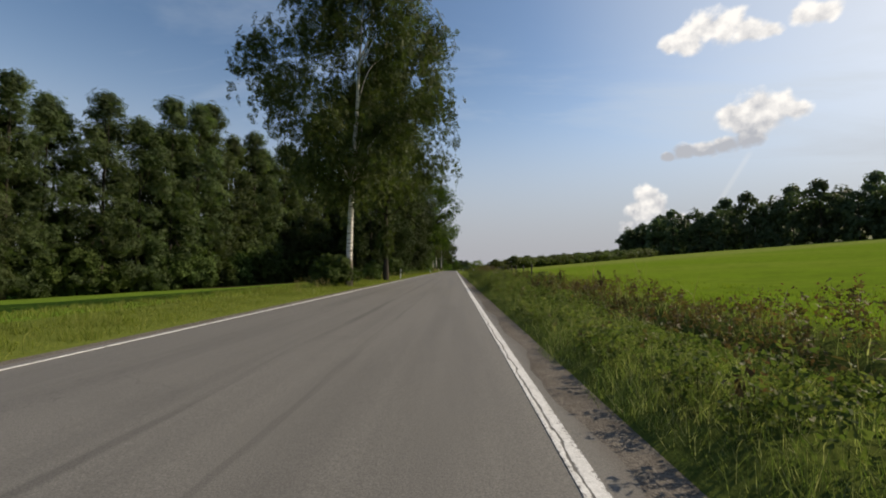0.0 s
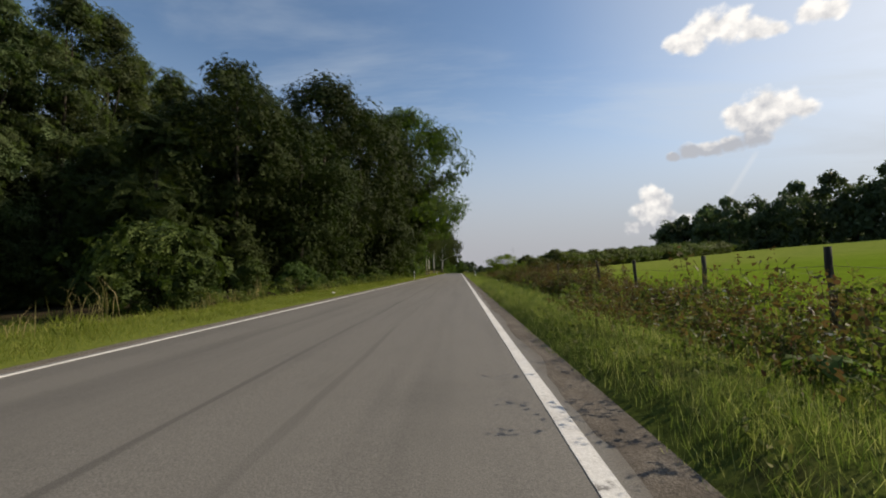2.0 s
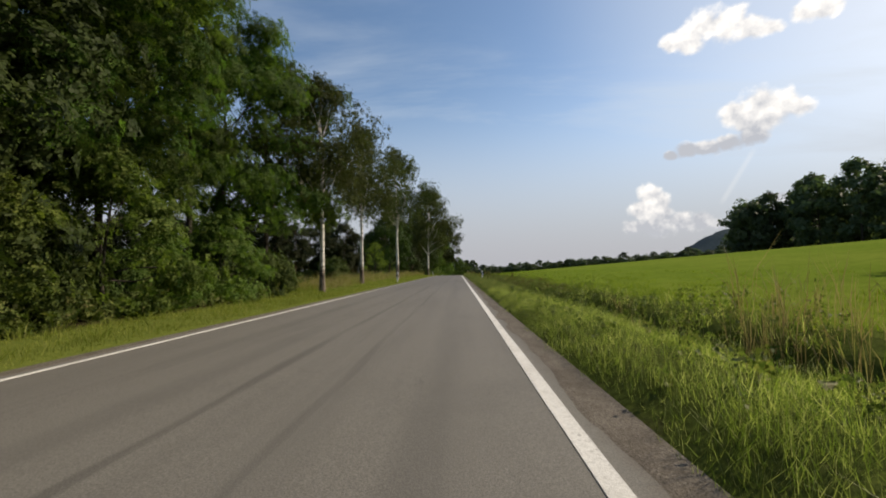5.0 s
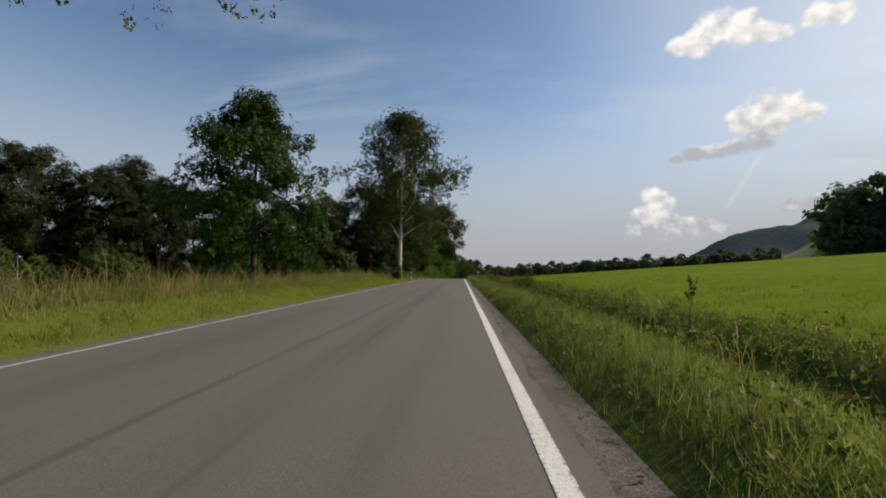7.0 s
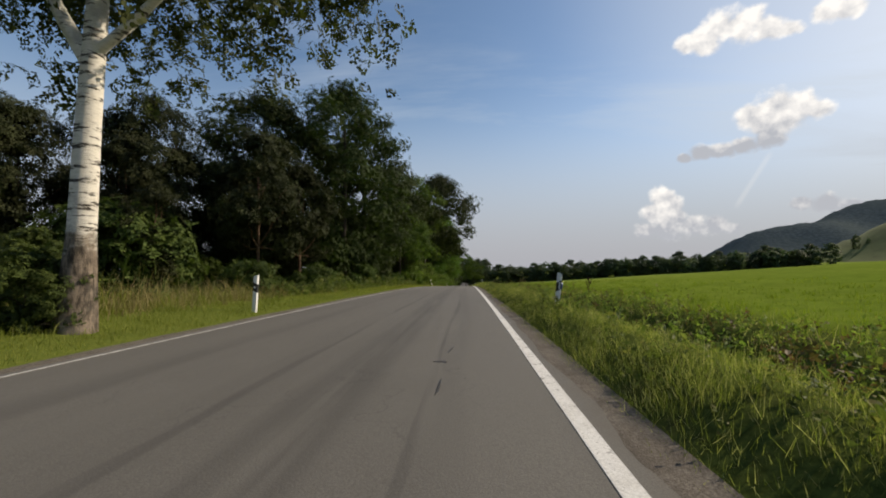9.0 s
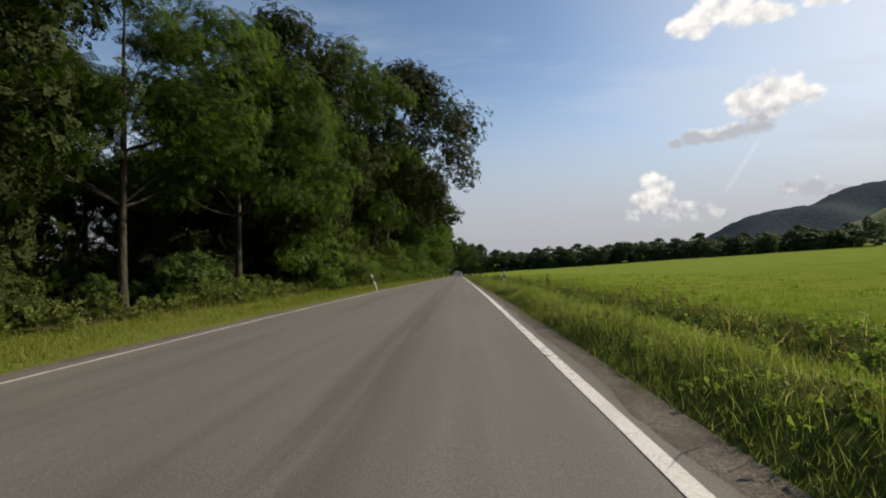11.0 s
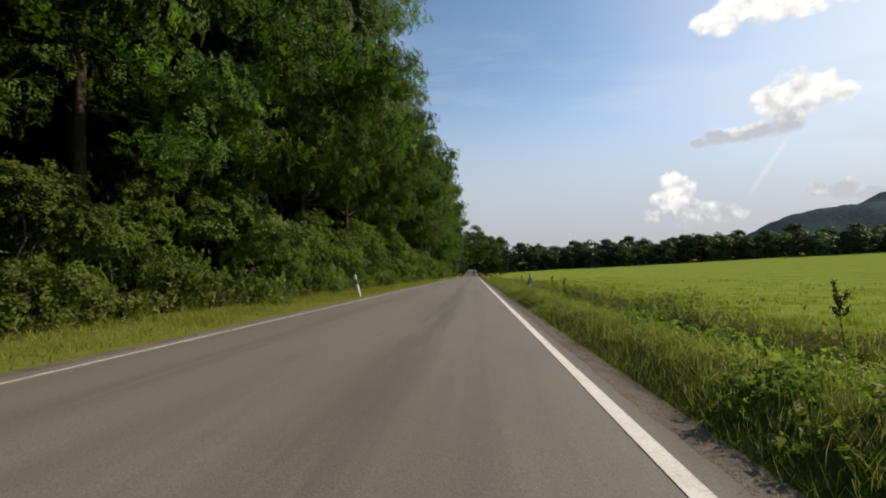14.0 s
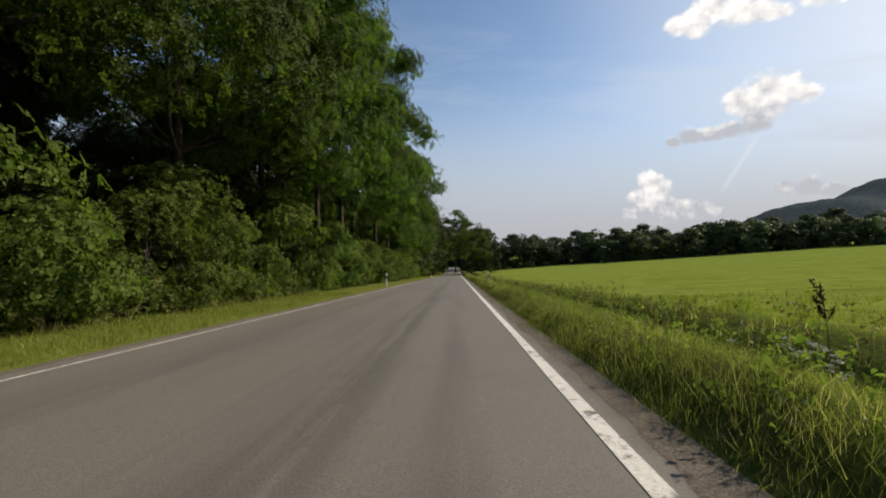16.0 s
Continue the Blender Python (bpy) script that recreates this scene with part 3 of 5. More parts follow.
def sheet(xs, ys, zf):
    gx, gy = np.meshgrid(np.asarray(xs, float), np.asarray(ys, float), indexing="xy")
    v = np.stack([gx, gy, zf(gx, gy)], -1).reshape(-1, 3)
    nx, ny = len(xs), len(ys)
    j, i = np.meshgrid(np.arange(ny - 1), np.arange(nx - 1), indexing="ij")
    f = np.stack([j * nx + i, j * nx + i + 1, (j + 1) * nx + i + 1, (j + 1) * nx + i], -1).reshape(-1, 4)
    return v, f


xs = np.unique(np.concatenate([PROFILE_X, np.arange(-16, -5.7, 0.5), np.arange(0.28, 2.4, 0.12), np.arange(2.4, 6.5, 0.25), np.arange(7, 30, 2), np.arange(30, 300, 10), -np.arange(16, 60, 4), -np.arange(60, 300, 30), [-1500, -800, 900, 1500]]))
ys = np.unique(np.concatenate([np.arange(-30, 345, 1.2), np.arange(345, 560, 4), [-2500, -900, -400, -200, -120, -80, -50], [600, 700, 850, 1000, 1400, 2000, 3000, 4200]]))
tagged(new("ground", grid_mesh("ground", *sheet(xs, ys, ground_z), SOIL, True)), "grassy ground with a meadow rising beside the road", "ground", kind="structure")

HALF = [-5.75, -4.4, -2.74, -1.2, 0.27]
CROWN = [0.0, 0.012, 0.03, 0.015, 0.0]
ys_road = np.unique(np.concatenate([np.arange(-60, 560, 2.0), [-300, -150]]))
road_v, road_f = sheet(HALF, ys_road, lambda x, y: road_z(y) + np.interp(x, HALF, CROWN))
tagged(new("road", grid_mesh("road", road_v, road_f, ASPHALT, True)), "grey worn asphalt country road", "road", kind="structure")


def strip(name, x0, x1, lift, mat, ragged=0.0, seed=1, y0=-60, y1=560, step=0.5, slant=0.0, inner=1.0):
    """A long thin slab that lies on the road or beside it."""
    r = np.random.default_rng(seed)
    y = np.arange(y0, y1, step)
    e0 = x0 + ragged * inner * (np.convolve(r.normal(size=len(y)), np.ones(5) / 5, "same"))
    e1 = x1 + ragged * (np.convolve(r.normal(size=len(y)), np.ones(5) / 5, "same"))
    z = road_z(y) + lift
    base = lambda e: np.interp(e, HALF, CROWN)
    low = z - lift - 0.03
    v = np.stack([np.stack([e0 - slant, y, low], -1), np.stack([e0, y, z + base(e0)], -1), np.stack([e1, y, z + base(e1)], -1), np.stack([e1 + slant, y, low], -1)], 1).reshape(-1, 3)
    k = np.arange(len(y) - 1)[:, None] * 4
    f = np.concatenate([k + np.array([[a, a + 4, a + 5, a + 1]]) for a in range(3)])
    return grid_mesh(name, v, f[:, ::-1], mat, False)


tagged(new("road_line", strip("road_line", -0.065, 0.065, 0.005, PAINT, 0.006, 3)), "white painted edge line, scuffed and cracked", "road marking", kind="structure")
tagged(new("road_line", strip("road_line", -5.51, -5.43, 0.005, PAINT, 0.006, 4)), "white painted edge line beside the far verge", "road marking", kind="structure")
tagged(new("shoulder", strip("shoulder", 0.24, 0.6, 0.003, GRAVEL, 0.13, 5, step=0.2, slant=0.5, inner=0.55)), "dark gravel shoulder along the asphalt edge", "shoulder", kind="structure")
tagged(new("shoulder", strip("shoulder", -5.88, -5.70, 0.005, GRAVEL, 0.05, 6, slant=0.15)), "dark gravel shoulder along the asphalt edge", "shoulder", kind="structure")


# ------------------------------------------------------------ trees
def limb_path(rng, start, end, bend, n=7):
    t = np.linspace(0, 1, n)[:, None]
    p = start + (end - start) * t
    off = rng.normal(size=3) * bend
    return p + np.sin(t * np.pi) * off + rng.normal(size=(n, 3)) * bend * 0.12 * np.sin(t * np.pi)


def wood(rng, height, radius, ends, lean=(0, 0), sides=9, fork=0.3, stem_top=0.9):
    """A tapering trunk with flared foot and limbs that reach the given ends."""
    n = 10
    t = np.linspace(0, 1, n)
    stem = np.stack([lean[0] * t ** 1.3 + rng.normal(size=n) * 0.06 * t, lean[1] * t ** 1.3 + rng.normal(size=n) * 0.06 * t, height * stem_top * t - 0.25], -1)
    rad = radius * (1 - 0.86 * t)
    rad[0] *= 1.45
    pieces = [tube(stem, rad, sides)]
    for e in ends:
        hz = np.clip(e[2] / height - rng.uniform(0.12, 0.3), fork, stem_top * 0.9)
        s = np.array([np.interp(hz / stem_top, t, stem[:, k]) for k in range(3)])
        r0 = np.interp(hz / stem_top, t, rad) * rng.uniform(0.4, 0.65)
        pieces.append(tube(limb_path(rng, s, np.asarray(e), 0.35), np.linspace(r0, max(0.012, r0 * 0.12), 7), max(4, sides - 3)))
    return join(pieces)


def clumps(rng, n, z0, z1, reach, inner=0.45):
    """Clump centers filling a crown whose reach at relative height is given."""
    t = rng.uniform(0, 1, n)
    a = rng.uniform(0, 2 * np.pi, n)
    r = np.array([reach(x) for x in t]) * np.sqrt(rng.uniform(inner ** 2, 1, n)) * (1 + 0.22 * np.sin(3 * a + t * 9))
    return np.stack([r * np.cos(a), r * np.sin(a), z0 + (z1 - z0) * t], -1)


GROWN = {}  # how far the trees of a kind have grown


def tree(name, seed, height, girth, z0, reach, n_clump, clump, per, size, leaf, trunk_mat, label, category="tree", limbs=9, droop=0.3, lean=(0, 0), squash=0.75, hang=0, fork=0.3, sides=9, narrow=0.55, inner=0.45, flake=False, sleeve=None, grown=1.0, boughs=()):
    rng = np.random.default_rng(seed)
    c = clumps(rng, n_clump, z0, height - clump * 0.6, reach, inner)
    c[:, 0] += lean[0] * c[:, 2] / height
    c[:, 1] += lean[1] * c[:, 2] / height
    ob = tagged(new(name), label, category)
    pick = c[rng.permutation(len(c))[:limbs]]
    v, f = wood(rng, height, girth, pick, lean, sides, fork)
    for z, end, r in boughs:
        path = limb_path(rng, np.array((lean[0] * z / height, lean[1] * z / height, z)), np.array(end), 0.12)
        v, f = join([(v, f), tube(path, np.linspace(r, r * 0.3, len(path)), 8)])
    part("trunk", grid_mesh("trunk", v, f, trunk_mat, True), ob)
    at = shell(rng, c, clump * rng.uniform(0.7, 1.3, len(c)), per, squash)
    face = at - np.repeat(c, per, axis=0)
    face /= np.linalg.norm(face, axis=1)[:, None] + 1e-9
    face += (c - c.mean(axis=0)).repeat(per, axis=0) / (np.abs(c - c.mean(axis=0)).max() + 1e-9) * 0.5 + np.array([0, 0, 0.35])
    if hang:
        # hanging twigs below the clumps
        tips = shell(rng, c, clump * 1.1, hang, 0.6)
        length = rng.uniform(0.5, 2.6, len(tips))
        k = 8
        u = rng.uniform(0, 1, (len(tips), k))
        strand = tips[:, None, :] + np.stack([rng.normal(size=(len(tips), k)) * 0.07, rng.normal(size=(len(tips), k)) * 0.07, -u * length[:, None]], -1)
        at = np.concatenate([at, strand.reshape(-1, 3)])
        face = np.concatenate([face, rng.normal(size=(len(tips) * k, 3)) * np.array([1, 1, 0.3])])
    if sleeve:
        k = 420
        a, z = rng.uniform(0, 2 * np.pi, k), rng.uniform(*sleeve, k)
        r = 0.25 + 0.45 * rng.uniform(0, 1, k) * np.sin((z - sleeve[0]) / (sleeve[1] - sleeve[0]) * np.pi)
        at = np.concatenate([at, np.stack([r * np.cos(a), r * np.sin(a), z], -1)])
        face = np.concatenate([face, np.stack([np.cos(a), np.sin(a), 0.3 + 0 * a], -1)])
    lv, lf = leaves(rng, at, size, droop, 0.35, narrow, face)
    if flake:
        lv, lf = flakes(lv, lf)
    part("crown", grid_mesh("crown", lv, lf, leaf), ob)
    GROWN[ob.name] = grown
    return ob


def egg(r, peak=0.42, foot=0.45):
    """Reach of a rounded crown: widest at the relative height peak."""
    return lambda t: r * (foot + (1 - foot) * math.sin(t / peak * math.pi / 2) if t < peak else max(0.12, math.cos((t - peak) / (1 - peak) * math.pi / 2) ** 0.75))


USED = set()


def plant(kinds, x, y, turn=0.0, scale=1.0, pick=None, sink=0.05, tall=1.0):
    """Puts a tree of one of the kinds on the ground; the first of each kind is the tree itself."""
    ob = kinds[(pick if pick is not None else int(abs(x * 7.3 + y * 3.7))) % len(kinds)]
    m = Matrix.LocRotScale((x, y, float(ground_z(x, y)) - sink), Euler((0, 0, radians(turn))), Vector((1, 1, tall)) * scale * GROWN[ob.name])
    if ob.name in USED:
        return copy_thing(ob, m @ Matrix.Diagonal((1 / ob.scale.x, 1 / ob.scale.y, 1 / ob.scale.z, 1)))
    USED.add(ob.name)
    ob.matrix_basis = m
    return ob


rnd = np.random.default_rng(11)
OAKS = [tree("oak_tree", 20 + i, 20 + i, 0.42, 1.7, egg(6.6, 0.58, 0.42), 180, 1.6, 84, 0.48, LEAF_OAK, BARK, "broad dark-green oak tree with a dense crown beside the road", limbs=6, inner=0.55, narrow=0.9, grown=0.96) for i in range(3)]
WOODS = [tree("forest_tree", 40 + i, 20 + 1.5 * i, 0.24, 6.2 - 0.6 * i, egg(6.2, 0.6, 0.8), 64, 1.75, 104, 0.58, LEAF_WOOD, BARK, "tall leafy forest-edge tree in full green leaf", limbs=9, droop=0.05, squash=0.5, inner=0.7, narrow=0.9, grown=0.72) for i in range(3)]
BACKS = [tree("wood_tree", 60 + i, 19 + 2 * i, 0.26, 2.0, egg(4.6, 0.55, 0.85), 48, 1.9, 32, 1.3, LEAF_OAK, BARK, "tall forest tree standing in the shade of the wood", limbs=4, sides=6, flake=True, narrow=0.9, grown=0.62) for i in range(2)]
HIGH_OAK = tree("oak_tree", 25, 21, 0.36, 5.6, egg(7.2, 0.42, 0.8), 150, 1.55, 84, 0.5, LEAF_WOOD, BARK, "tall oak whose green crown reaches out over the road", limbs=12, droop=0.05, inner=0.4, narrow=0.9, fork=0.28)
WIDE_OAK = tree("oak_tree", 26, 18, 0.3, 5.0, egg(6.6, 0.5, 0.8), 170, 1.5, 84, 0.45, LEAF_OAK, BARK, "dark oak with low boughs spread out over the road", limbs=9, droop=0.05, inner=0.35, narrow=0.9, fork=0.5, lean=(4.2, 0))
POPLARS = [tree("poplar_tree", 70 + i, 21 + 2 * i, 0.26, 0.8, egg(2.8, 0.5, 0.9), 125, 1.05, 40, 0.66, LEAF_POPLAR, BARK, "tall narrow grey-green poplar tree in a row", limbs=8, sides=6, narrow=1.0, flake=True) for i in range(2)]
BIRCH = [tree("birch_tree", 80, 21, 0.20, 6.0, egg(5.4, 0.45, 0.6), 165, 1.15, 46, 0.42, LEAF_BIRCH, BARK_BIRCH, "old white-barked birch with a drooping olive crown on the verge", limbs=14, hang=10, lean=(0.9, 0.3), fork=0.3, inner=0.2, narrow=0.8),
         tree("birch_tree", 81, 15.2, 0.18, 7.7, egg(3.9, 0.4, 0.75), 110, 0.95, 44, 0.28, LEAF_BIRCH, BARK_BIRCH, "white-barked birch with a thin airy crown on the grass verge", limbs=14, hang=8, fork=0.42, inner=0.2, narrow=0.8),
         tree("birch_tree", 82, 19, 0.20, 6.2, egg(5.7, 0.5, 0.6), 150, 1.15, 54, 0.40, LEAF_BIRCH, BARK_BIRCH, "tall white-barked birch with forked limbs beside the road", limbs=15, hang=6, fork=0.33, inner=0.2, narrow=0.8, lean=(0.5, 0), boughs=((4.4, (-3.2, 0.4, 9.8), 0.12), (4.7, (3.4, -0.5, 6.6), 0.08))),
         tree("birch_tree", 83, 20, 0.22, 7.6, egg(5.4, 0.42, 0.7), 150, 1.15, 50, 0.42, LEAF_BIRCH, BARK, "old birch with dark lower bark and leafy shoots along its trunk", limbs=14, hang=9, fork=0.3, inner=0.2, narrow=0.8, sleeve=(2.2, 5.0))]
PINES = [tree("pine_tree", 90 + i, 12.5 + i, 0.17, 3.0, egg(3.0, 0.5, 0.6), 60, 1.05, 40, 0.72, LEAF_PINE, BARK_PINE, "slender dark pine tree with a layered open crown", limbs=12, squash=0.38, droop=0.1, sides=6, narrow=0.9, grown=1.12, flake=True) for i in range(2)]
MAPLE = tree("maple_tree", 100, 12.4, 0.2, 1.6, egg(4.4, 0.32, 0.7), 120, 1.0, 55, 0.5, LEAF_MAPLE, BARK, "young green maple tree standing in the verge meadow", limbs=10, narrow=0.9)
YOUNG = tree("young_tree", 101, 4.6, 0.07, 0.6, egg(1.6, 0.35, 0.6), 40, 0.45, 55, 0.15, LEAF_YELLOW, BARK, "small bright yellow-green sapling in tall grass", limbs=8, sides=6)
BUSHES = [tree("bush", 110 + i, 3.4 + 0.8 * i, 0.07, 0.2, egg(2.0, 0.45, 0.9), 46, 0.66, 38, 0.48, LEAF_BUSH, BARK, "dense green shrub at the edge of the wood", "bush", limbs=6, sides=5, narrow=1.0, flake=True, grown=(1.3, 0.65, 0.6)[i]) for i in range(3)]
WILLOWS = [tree("willow_bush", 120 + i, 3.3 + 0.4 * i, 0.08, 0.2, egg(2.2, 0.4, 0.95), 52, 0.66, 44, 0.4, LEAF_WILLOW, BARK, "rounded grey-green willow shrub in a field hedge", "bush", limbs=5, sides=5, narrow=1.0, grown=0.78, flake=True) for i in range(2)]
FARS = [tree("far_tree", 130 + i, 16 + 2 * i, 0.25, 0.3, egg(5.0, 0.72, 1.0), 64, 1.7, 30, 1.1, LEAF_FAR, BARK, "distant leafy tree of the wood across the meadow", limbs=3, sides=5, flake=True, narrow=0.9, inner=0.6, grown=1.065) for i in range(3)]

HAZELS = [tree("hazel_bush", 140 + i, 3.0 + 0.5 * i, 0.05, 0.15, egg(1.5, 0.4, 0.85), 46, 0.56, 50, 0.25, LEAF_HAZEL, BARK, "bright yellow-green hazel shrub leaning out of the wood's edge", "bush", limbs=6, sides=5, narrow=0.8, squash=0.34) for i in range(3)]
BRIAR = tree("briar_bush", 160, 3.1, 0.035, 1.15, egg(1.95, 0.5, 0.75), 64, 0.42, 84, 0.13, LEAF_ROSE, BARK, "tall yellow-green briar bush with arching shoots and bare lower stems", "bush", limbs=26, sides=5, narrow=0.7, droop=0.15, squash=0.6, fork=0.04,
             boughs=((0.3, (-1.9, 0.7, 2.75), 0.014), (0.4, (0.35, -1.1, 3.7), 0.016), (0.4, (0.75, -0.8, 3.5), 0.014), (0.3, (-1.2, -1.1, 3.0), 0.014), (0.3, (1.6, 0.5, 3.1), 0.014), (0.2, (-0.7, 0.3, 3.3), 0.014)))
LEANING = [tree("birch_tree", 150 + i, 17, 0.10, 8.5, egg(2.8, 0.45, 0.6), 50, 1.1, 40, 0.55, LEAF_WOOD, BARK_SHADED, "slender birch with shade-greyed bark leaning out of the wood", limbs=7, lean=(2.6 - 1.6 * i, 0.6), narrow=0.9, fork=0.6) for i in range(2)]

# old birches along the verge
plant([BIRCH[0]], -6.75, 21.6, 0)
plant([BIRCH[3]], -6.6, 33.1, 140, 1.0)
plant([BIRCH[1]], -7.65, 149.0, 30, 1.0)
plant([BIRCH[2]], -7.0, 186.03, 0, 1.06, tall=0.92)
for x, y, s in ((-7.6, 124.0, 0.75), (-7.8, 133.0, 0.8)):
    plant([BIRCH[1]], x, y, y * 37, s)
for x, y, s in ((-7.5, 21.3, 0.45), (-8.0, 22.6, 0.5), (-7.2, 22.2, 0.35), (-7.6, 32.6, 0.6), (-8.0, 33.9, 0.55), (-9.0, 187.0, 0.6), (-7.6, 185.8, 0.5), (-7.2, 186.0, 0.4)):
    plant(BUSHES, x, y, y * 31, s)
plant([MAPLE], -11.3, 164.5, 0, 0.84)
plant([YOUNG], -9.4, 145.0, 0, 0.9)
plant([YOUNG], -13.2, 178.5, 70, 0.6)

# row of poplars across the meadow
for i in range(20):
    y = 33 + i * 3.5
    x = -44 + 0.78 * max(0.0, y - 40) ** 0.75 + rnd.uniform(-1.2, 1.2)
    plant(POPLARS, min(x, -24), y, rnd.uniform(0, 360), (0.97 + 0.05 * min(max(i - 1, 0), 6) if i < 8 else 1.22 if i < 13 else 1.12) + rnd.uniform(-0.07, 0.07), i)
for i in range(14):
    y = 35 + i * 3.7
    plant(POPLARS, min(-47.5 + 0.78 * max(0.0, y - 40) ** 0.75 + 1.2 * math.sin(5.0 * i), -27), y, 77 * i, 0.96 + 0.02 * min(i, 8) + 0.06 * math.sin(3.0 * i), i + 1)
for i in range(18):
    plant(BUSHES, -47 + i * 1.6 + rnd.uniform(-1, 1), 32 + i * 3.4, rnd.uniform(0, 360), rnd.uniform(1.3, 2.0), i)
for i in range(14):
    plant(BACKS, -52 + i * 2.2, 48 + i * 4.2, rnd.uniform(0, 360), rnd.uniform(0.85, 1.0), i)

# first wood by the road
for i in range(6):
    plant(BACKS, -15.0 + rnd.uniform(-0.8, 0.8), 82 + i * 4.5, rnd.uniform(0, 360), rnd.uniform(1.05, 1.25), i)
for x, y, s in ((-21, 76, 0.9), (-15.0, 66, 0.72), (-12.2, 69.5, 0.66), (-12.8, 76, 0.95), (-11.8, 85, 1.04), (-11.2, 94, 1.08), (-11.5, 111, 0.9)):
    plant(OAKS, x, y, rnd.uniform(0, 360), s)
for i in range(16):
    plant(BACKS, -18 - (i % 2) * 6 + rnd.uniform(-1, 1), 62 + i * 4, rnd.uniform(0, 360), rnd.uniform(0.8, 1.0), i)
plant([HIGH_OAK], -8.6, 101.0, 150, 1.28)
for k, (x, y, s) in enumerate(((-11.6, 99.0, 0.95), (-10.6, 105.0, 1.0), (-10.2, 110.5, 0.95))):
    plant(WOODS, x, y, 80 * k, s, k + 1)
for k, (x, y, s) in enumerate(((-9.2, 97.0, 0.9), (-9.4, 99.4, 1.25))):
    plant(BUSHES, x, y, 70 * k, s, k)
for k in range(11):
    plant(HAZELS, -9.1 - 0.5 * (k % 2), 95.0 + 2.3 * k, 67 * k, 0.85 + 0.15 * (k % 3), k)
for i in range(22):
    plant(BUSHES, -8.9 - rnd.uniform(0, 1.8), 52 + i * 3.3, rnd.uniform(0, 360), rnd.uniform(0.45, 0.75) * (0.6 if 60 < 52 + i * 3.3 < 96 else 1.0), i)
for i in range(5):
    plant(WOODS, -10.5 + rnd.uniform(-1, 0.5), 112 + i * 3.2, rnd.uniform(0, 360), 0.72 + 0.04 * i, i)

# thin belt of pines behind the verge meadow
for i in range(36):
    s = -0.45 + 1.45 * i / 35
    plant(PINES, -52 + 37 * s + rnd.uniform(-1.5, 1.5), 179 + 30 * s + rnd.uniform(-2, 2), rnd.uniform(0, 360), rnd.uniform(0.98, 1.2) * (0.95 if s < 0.5 else 0.9 if s < 0.65 else 0.78 if s < 0.88 else 0.66), i)
for i in range(18):
    s = -0.45 + 1.4 * i / 17
    plant(BUSHES, -50 + 37 * s + rnd.uniform(-2, 2), 177 + 30 * s + rnd.uniform(-1, 1), rnd.uniform(0, 360), rnd.uniform(1.0, 1.5), i)
for i in range(16):
    s = -0.5 + 1.5 * i / 15
    plant(BACKS, -60 + 40 * s + rnd.uniform(-2, 2), 188 + 28 * s, rnd.uniform(0, 360), rnd.uniform(0.78, 0.95) * (0.72 if s < 0.5 else 0.62 if s < 0.8 else 0.78), i, sink=0.8)
for i in range(12):
    s = -0.45 + 1.4 * i / 11
    plant(BUSHES, -56 + 37 * s + rnd.uniform(-2, 2), 182 + 30 * s, rnd.uniform(0, 360), rnd.uniform(1.1, 1.5), i)

for i in range(12):
    plant(BACKS, -32 - i * 5.0 + rnd.uniform(-2, 2), 222 + i * 2.0 + rnd.uniform(-2, 2), rnd.uniform(0, 360), rnd.uniform(0.7, 0.85), i, sink=1.6)

# long wood to the end of the straight
for x, y, s in ((-11.8, 214.5, 0.9), (-12.0, 222, 0.9), (-17.5, 211.0, 0.85)):
    plant(OAKS, x, y, rnd.uniform(0, 360), s)
for x, y, s in ((-14.5, 205, 0.82), (-17.5, 200, 0.48), (-13.0, 208, 0.7)):
    plant(PINES, x, y, y * 13, s)
plant([WIDE_OAK], -10.4, 254.8, 0, 1.2)
plant(WOODS, -10.4, 247.0, 200, 1.2, 2)
plant(OAKS, -11.2, 239.0, 310, 0.82, 1)
for k in range(12):
    plant(BACKS, -14.8 - 1.5 * (k % 2), 249 + 5.6 * k, 50 * k, 1.5 + 0.1 * (k % 3), k, sink=0.8)
for k in range(12):
    plant(HAZELS, -9.2 - 0.5 * (k % 2), 236.5 + 2.1 * k, 67 * k, (1.1 if k < 7 else 0.55) + 0.15 * (k % 3), k)
y = 227.0
while y < 470:
    if not 237 < y < 266:
        plant(WOODS if y < 385 else BACKS, -10.0 + rnd.uniform(-0.5, 0.5), y, rnd.uniform(0, 360), rnd.uniform(0.92, 1.1) * (0.75 if y < 247 else 1.04 if y < 335 else 1.15 if y < 385 else 1.45) + (0.08 if y > 290 else 0.0) + (0.08 if y > 308 else 0.0))
    y += rnd.uniform(4.6, 6.2) * (1.0 if y < 340 else 1.5)
for i in range(42):
    y = 208 + i * 6.2
    plant(BACKS, -16.5 + rnd.uniform(-1.5, 1.5), y, rnd.uniform(0, 360), rnd.uniform(0.85, 1.05) * (1.0 if y > 232 else 0.85), i, sink=0.8)
    plant(BACKS, -23 + rnd.uniform(-2, 2), y + 3, rnd.uniform(0, 360), rnd.uniform(0.9, 1.1) * (1.0 if y > 232 else 0.7), i + 1, sink=1.6)
plant(WOODS, -12.6, 243.5, 40, 0.8, 1)
for k, y in enumerate((270.0, 276.0, 282.5, 289.0)):
    plant(WOODS, -9.9 - 0.3 * (k % 2), y, 70 * k + 15, 1.34, k)
plant(WOODS, -12.8, 251.0, 110, 0.85, 2)
